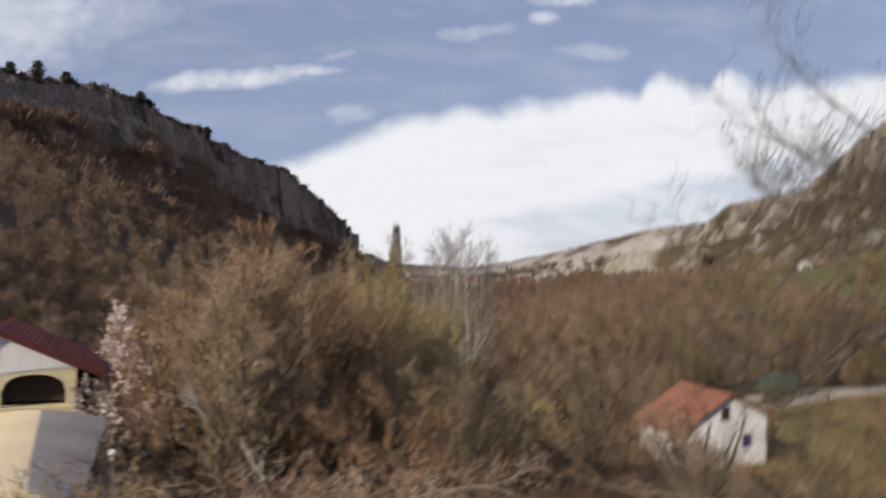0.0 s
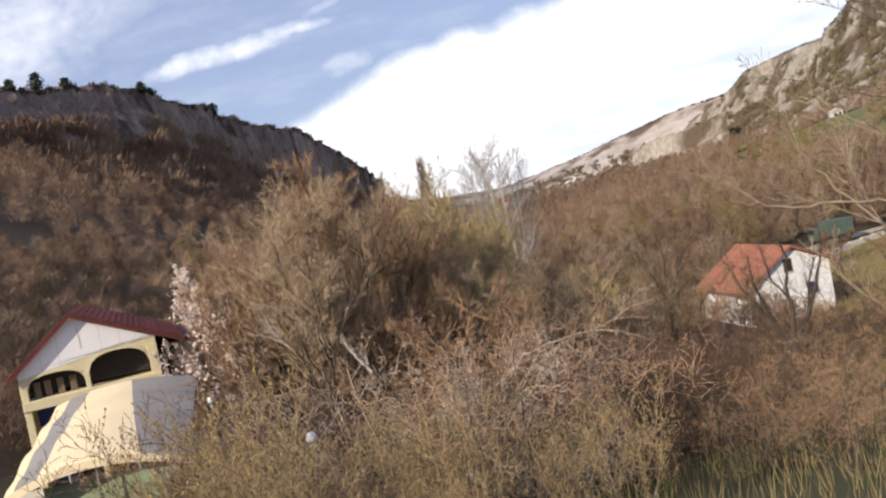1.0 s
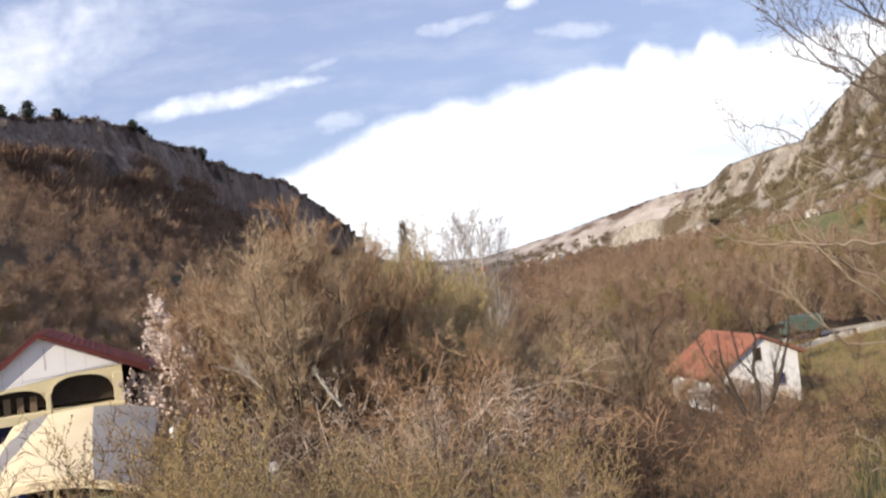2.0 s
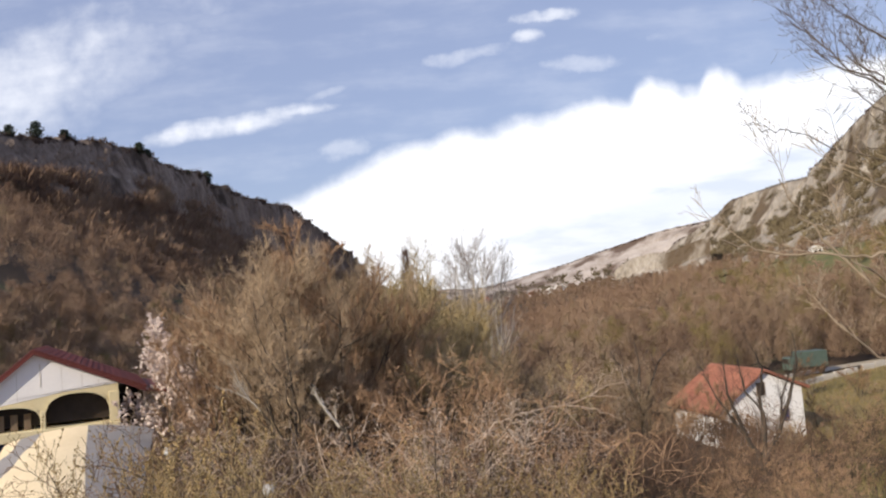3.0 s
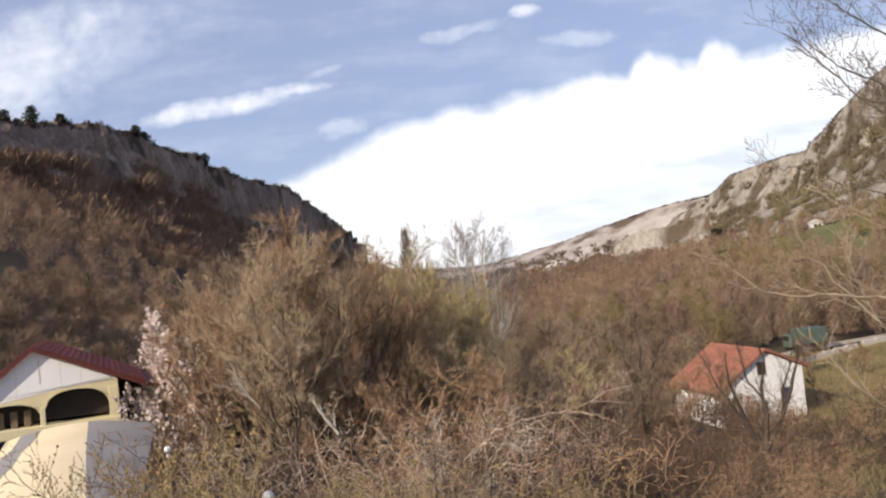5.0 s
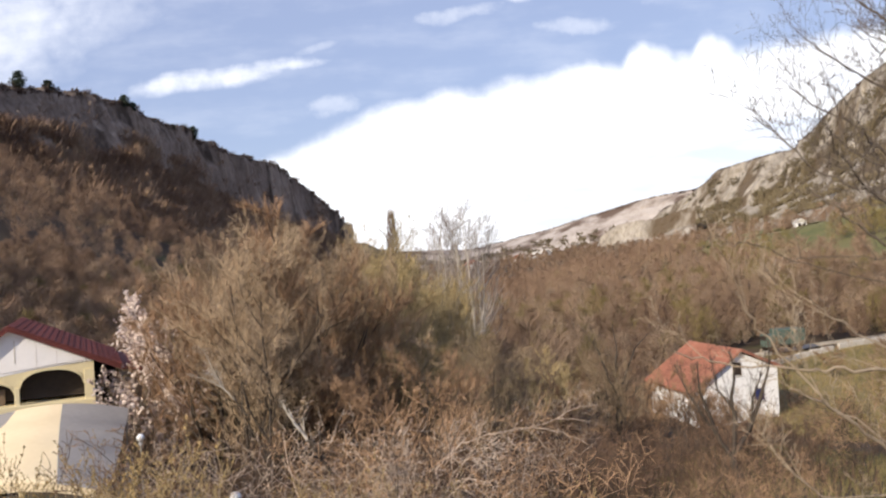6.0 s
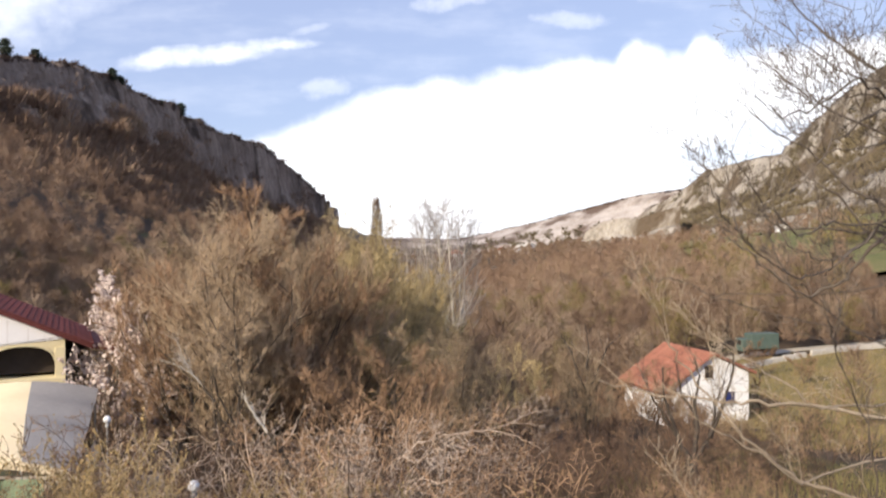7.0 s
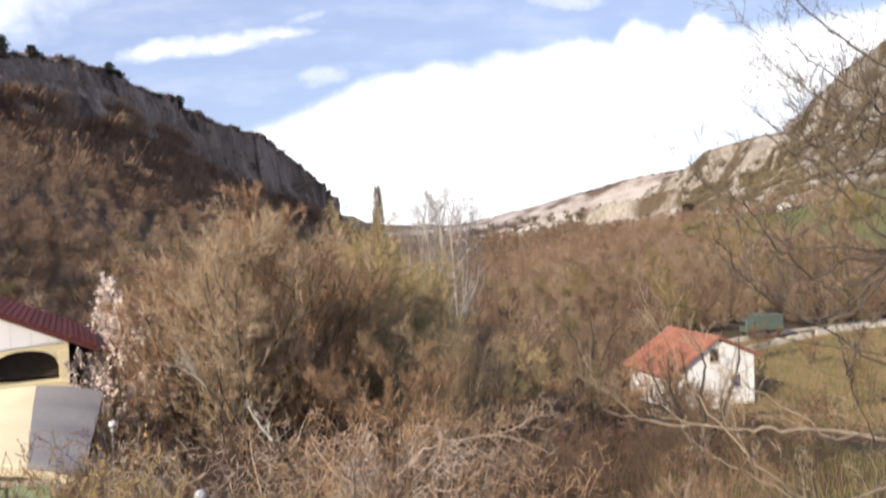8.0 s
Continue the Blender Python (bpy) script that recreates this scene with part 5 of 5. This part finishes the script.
for pts in (((2.2, 17.0, 9.75), (2.6, 17.0, 9.3), (2.9, 17.0, 8.9)), ((2.35, 17.0, 9.78), (2.9, 16.9, 9.65), (3.4, 16.8, 9.4)), ((1.6, 17.0, 9.7), (2.0, 16.9, 9.35), (2.2, 16.9, 8.9)),
            ((2.8, 17.0, 9.9), (3.2, 17.1, 10.1), (3.7, 17.1, 10.15))):
    bough(pts, 0.013, 0.005, limb, M_TWIGBLEACH, 7, 0.45)

# ---------------------------------------------------------------- poplar and skyline pines
poplar = thing("poplar", pose(-12.8, 280, float(ground_z(-12.8, 280)) - 0.3), "tall dark columnar poplar standing above the woods", "tree")
rp = np.random.RandomState(3)
v, f = tubes([(0, 0, 0, 0, 0, 18, 0.4, 0.25), (0, 0, 18, 0.2, 0, 37, 0.25, 0.05)], 6)
mpart("trunk", mesh_np("trunk", v, f, M_DARKBARK), poplar)
n = 1200
up = rp.uniform(0.1, 0.97, n)
a = rp.uniform(0, 6.283, n)
rad = 2.4 * np.sin(np.clip(up, 0, 1) ** 1.25 * 3.0 + 0.08) ** 0.8 * np.sqrt(rp.uniform(0, 1, n))
low = np.stack([np.cos(a) * rad * 0.8, np.sin(a) * rad * 0.8, up * 36], 1)
top = low + np.stack([np.cos(a) * 0.7, np.sin(a) * 0.7, rp.uniform(1.6, 3.6, n)], 1)
v, f = tubes(np.concatenate([low, top, np.full((n, 1), 0.06), np.full((n, 1), 0.02)], 1), 3)
mpart("crown", mesh_np("crown", v, f, M_SCRUBDARK), poplar)


def pine(x, y, z, hgt, seed):
    ob = thing("pine", pose(x, y, z), "dark green pine on the cliff edge", "tree", "pines on the cliff edge")
    r = np.random.RandomState(seed)
    v, f = tubes([(0, 0, -1.5, 0.1, 0, hgt * 0.9, 0.22, 0.06)], 6)
    mpart("trunk", mesh_np("trunk", v, f, M_DARKBARK), ob)
    n = 900
    up = r.uniform(0.12, 0.98, n)
    a = r.uniform(0, 6.283, n)
    rad = hgt * 0.46 * np.sin(np.clip(up * 0.95, 0, 1) * 2.9 + 0.25) ** 0.7 * np.sqrt(r.uniform(0.05, 1, n)) * (0.8 + 0.35 * np.sin(a * 3 + up * 9))
    c = np.stack([np.cos(a) * rad, np.sin(a) * rad, up * hgt], 1)
    v = c[:, None, :] + r.normal(0, 0.32, (n, 3, 3))
    mpart("crown", mesh_np("crown", v, np.arange(n * 3).reshape(-1, 3), M_PINE), ob)
    return ob


for k, (x, y, z, hgt) in enumerate(((-158, 287, 85, 6), (-154, 294, 86, 6.5), (-150, 306, 88, 8.5), (-145.5, 320, 89, 6.5), (-129.5, 356, 89.5, 7),
                                   (-127.5, 360, 88.5, 5), (-118.5, 388, 83.5, 4.5), (-116, 396, 83, 6), (-113.5, 402, 82, 8), (-160, 275, 84, 7),
                                   (-99, 458, 76.5, 5), (-88, 483, 75, 4), (-171, 250, 82, 7))):
    pine(x, y, z - 2.0, hgt * 0.8, 60 + k)


# scrub on the cliff edges and ledges
def scrub(name, pts, h0, h1, count, wide, mat, label):
    pts = np.array(pts)
    n = len(pts)
    hs = rngw.uniform(h0, h1, n)
    a = rngw.uniform(0, 6.283, (n, count))
    up = rngw.uniform(0, 1, (n, count))
    rad = hs[:, None] * 0.55 * np.sqrt(rngw.uniform(0, 1, (n, count)))
    base = pts[:, None, :] + np.stack([np.cos(a) * rad, np.sin(a) * rad, up * hs[:, None] * 0.7 - 0.3], -1)
    d = np.stack([np.cos(a) * 0.6, np.sin(a) * 0.6, rngw.uniform(0.3, 1.2, (n, count))], -1)
    tip = base + d * (hs[:, None, None] * 0.45)
    w = rngw.normal(0, 1, (n, count, 3)) * wide
    v = np.stack([base - w, base + w, tip], 2).reshape(-1, 3)
    return tagged(mpart(name, mesh_np(name, v, np.arange(len(v)).reshape(-1, 3), mat)), label, "scrub", kind="stuff")


def on_grid(g, r0, r1, n, keep=None):
    h, w = g.shape[:2]
    i, j = rngw.uniform(r0, r1, n), rngw.uniform(0, w - 1.01, n)
    p = g[i.astype(int), j.astype(int)] * 0.5 + g[np.minimum(i.astype(int) + 1, h - 1), j.astype(int) + 1] * 0.5
    if keep is not None:
        q = np.array([noise.noise(Vector((x / 26, y / 26, z / 7))) for x, y, z in p])
        p = p[q > keep]
    return p


scrub("cliff_edge_scrub", on_grid(cliff_grid, 26.5, 31.0, 2000), 1.0, 2.7, 30, 0.12, M_SCRUBDARK, "dark leafless scrub along the cliff edge")
shoulder = on_grid(cliff_grid, 7.0, 18.0, 2600, -0.18)
shoulder = shoulder[shoulder[:, 1] < 385 + rngw.uniform(-25, 25, len(shoulder))]
scrub("shoulder_woods", shoulder, 3, 7, 60, 0.11, M_WOODS, "bare brown woods climbing the shoulder below the cliff")
scrub("cliff_foot_scrub", on_grid(cliff_grid, 0.0, 10.0, 4200), 3.5, 7.5, 64, 0.10, M_WOODS, "bare brown woods on the steep slope at the foot of the cliff")
scrub("cliff_ledge_scrub", on_grid(cliff_grid, 12.0, 24.0, 700, 0.22), 1.5, 4.0, 40, 0.12, M_WOODS, "leafless scrub on the cliff ledges")
scrub("ridge_scrub", on_grid(near_grid, 0.0, 12.0, 3600, -0.1), 2.5, 5.5, 40, 0.16, M_RIDGESCRUB, "leafless scrub on the slope below the rocky ridge")
scrub("ridge_edge_scrub", on_grid(near_grid, 27.0, 29.0, 1000), 0.8, 2.2, 22, 0.11, M_SCRUBDARK, "thin dark scrub along the ridge crest")
scrub("ridge_ledge_scrub", on_grid(near_grid, 9.0, 24.0, 2600, 0.14), 1.5, 4.2, 34, 0.14, M_RIDGESCRUB, "brown scrub on the ridge ledges")
scrub("far_edge_scrub", on_grid(far_grid, 13.6, 14.4, 1200), 1.6, 3.6, 14, 0.4, M_SCRUBDARK, "thin dark scrub line along the distant ridge")
scrub("far_scrub", on_grid(far_grid, 0.0, 7.0, 1500, 0.0), 4, 8, 20, 0.6, M_RIDGESCRUB, "bands of brown scrub on the distant slope")


# ---------------------------------------------------------------- dry weeds and grass near the camera
def weeds(name, n, x_of, y0, y1, h0, h1, wide, mat, label):
    ys = rngw.uniform(y0, y1, n)
    xs = x_of(ys, rngw.uniform(-1, 1, n))
    zs = ground_z(xs, ys)
    hs = rngw.uniform(h0, h1, n)
    b = np.stack([xs, ys, zs], 1)
    t = b + np.stack([rngw.normal(0, 0.18, n) * hs, rngw.normal(0, 0.18, n) * hs, hs], 1)
    m = (b + t) / 2 + rngw.normal(0, 0.05, (n, 3)) * hs[:, None]
    a = rngw.uniform(0, 3.14, n)
    w = np.stack([np.cos(a), np.sin(a), 0 * a], 1) * wide
    v = np.stack([b - w, b + w, m + w * 0.7, m - w * 0.7, t], 1).reshape(-1, 3)
    o = (np.arange(n) * 5)[:, None]
    f = np.concatenate([o + np.array([[0, 1, 2]]), o + np.array([[0, 2, 3]]), o + np.array([[3, 2, 4]])])
    return tagged(mpart(name, mesh_np(name, v, f, mat)), label, "grass", kind="stuff")


weeds("dry_weeds", 9000, lambda y, u: u * (y * 0.62 + 2), 4, 30, 0.25, 0.9, 0.006, M_WEED, "dry yellow weeds and grass over the slope")
weeds("near_meadow", 20000, lambda y, u: 15 + u * 11, 16, 62, 0.15, 0.5, 0.014, M_NEARGRASS, "dark olive rough grass on the open slope")
weeds("green_grass", 24000, lambda y, u: (u * 0.66 - 0.34) * (y * 0.5 + 2), 9, 46, 0.12, 0.4, 0.01, M_GRASS, "fresh green grass between the shrubs")
weeds("meadow_grass", 60000, lambda y, u: 58 + u * 28, 50, 116, 0.2, 0.7, 0.03, M_MEADOWGRASS, "dry meadow grass beside the cottage")
weeds("valley_brush", 9000, lambda y, u: 4 + u * 14, 28, 64, 0.3, 1.6, 0.012, M_TWIGSHADE, "low brown brush on the valley floor")

# ---------------------------------------------------------------- village, lorry and small things beyond
def small_house(x, y, w, d, hgt, turn, wall_mat, roof_mat):
    ob = thing("village_house", pose(x, y, float(ground_z(x, y)), 0, 0, turn), "small pale village house with a tiled roof, far off", "house", "village houses")
    part("wall", boxes((-w / 2, -d / 2, -3, w / 2, d / 2, hgt)), wall_mat, ob)
    part("roof", prism(bmesh.new(), ((-w / 2 - .4, hgt), (w / 2 + .4, hgt), (0, hgt + w * 0.32)), -d / 2 - .4, d / 2 + .4), roof_mat, ob)
    for k in (-0.25, 0.25):
        part("window", boxes((w * k - 0.5, -d / 2 - 0.06, hgt * 0.4, w * k + 0.5, -d / 2 + 0.02, hgt * 0.4 + 1.3)), M_DARK, ob)
    part("door", boxes((-0.5, -d / 2 - 0.06, -0.2, 0.5, -d / 2 + 0.02, 2.0)), M_WOOD, ob)
    return ob


VILLAGE = ((198, 640, 14, 9, 6, 20, 1), (190, 655, 8, 8, 5, -15, 0), (205, 700, 10, 8, 5, 10, 1), (196, 790, 16, 9, 6, 35, 0), (170, 800, 14, 10, 7, 5, 1),
           (182, 815, 9, 9, 6, -20, 0), (110, 860, 14, 9, 6, 15, 1), (92, 880, 12, 9, 6, -10, 0), (125, 900, 12, 9, 6, 30, 1), (45, 920, 18, 9, 5, 10, 0),
           (150, 330, 4, 4, 3, 0, 1))
for x, y, w, d, hgt, a, k in VILLAGE:
    small_house(x, y, w, d, hgt, a, M_WHITEWASH, M_ROOFRED if k == 0 else M_CONCRETE)

lx, ly = 50.6, 117
lorry = thing("lorry", pose(lx, ly, float(ground_z(lx, ly)) + 0.5, 0, 0, 8), "faded green box lorry parked beside the road", "lorry")
part("box_body", boxes((-2.0, -1.1, 0.9, 2.2, 1.1, 3.1, 0.06)), M_TEAL, lorry, "faded green box")
part("cab", boxes((-3.6, -1.0, 0.6, -2.1, 1.0, 2.4, 0.15)), M_TEAL, lorry)
part("windscreen", boxes((-3.62, -0.8, 1.55, -3.58, 0.8, 2.2)), M_DARK, lorry)
part("chassis", boxes((-3.4, -0.8, 0.5, 2.1, 0.8, 0.85)), M_DARK, lorry)
for x in (-2.8, 1.2):
    for y in (-0.95, 0.95):
        bm = bmesh.new()
        bmesh.ops.create_cone(bm, segments=18, radius1=0.45, radius2=0.45, depth=0.28, cap_ends=True,
                              matrix=Matrix.Translation((x, y, 0.45)) @ Matrix.Rotation(math.pi / 2, 4, "X"))
        part("wheel", bm, M_DARK, lorry)
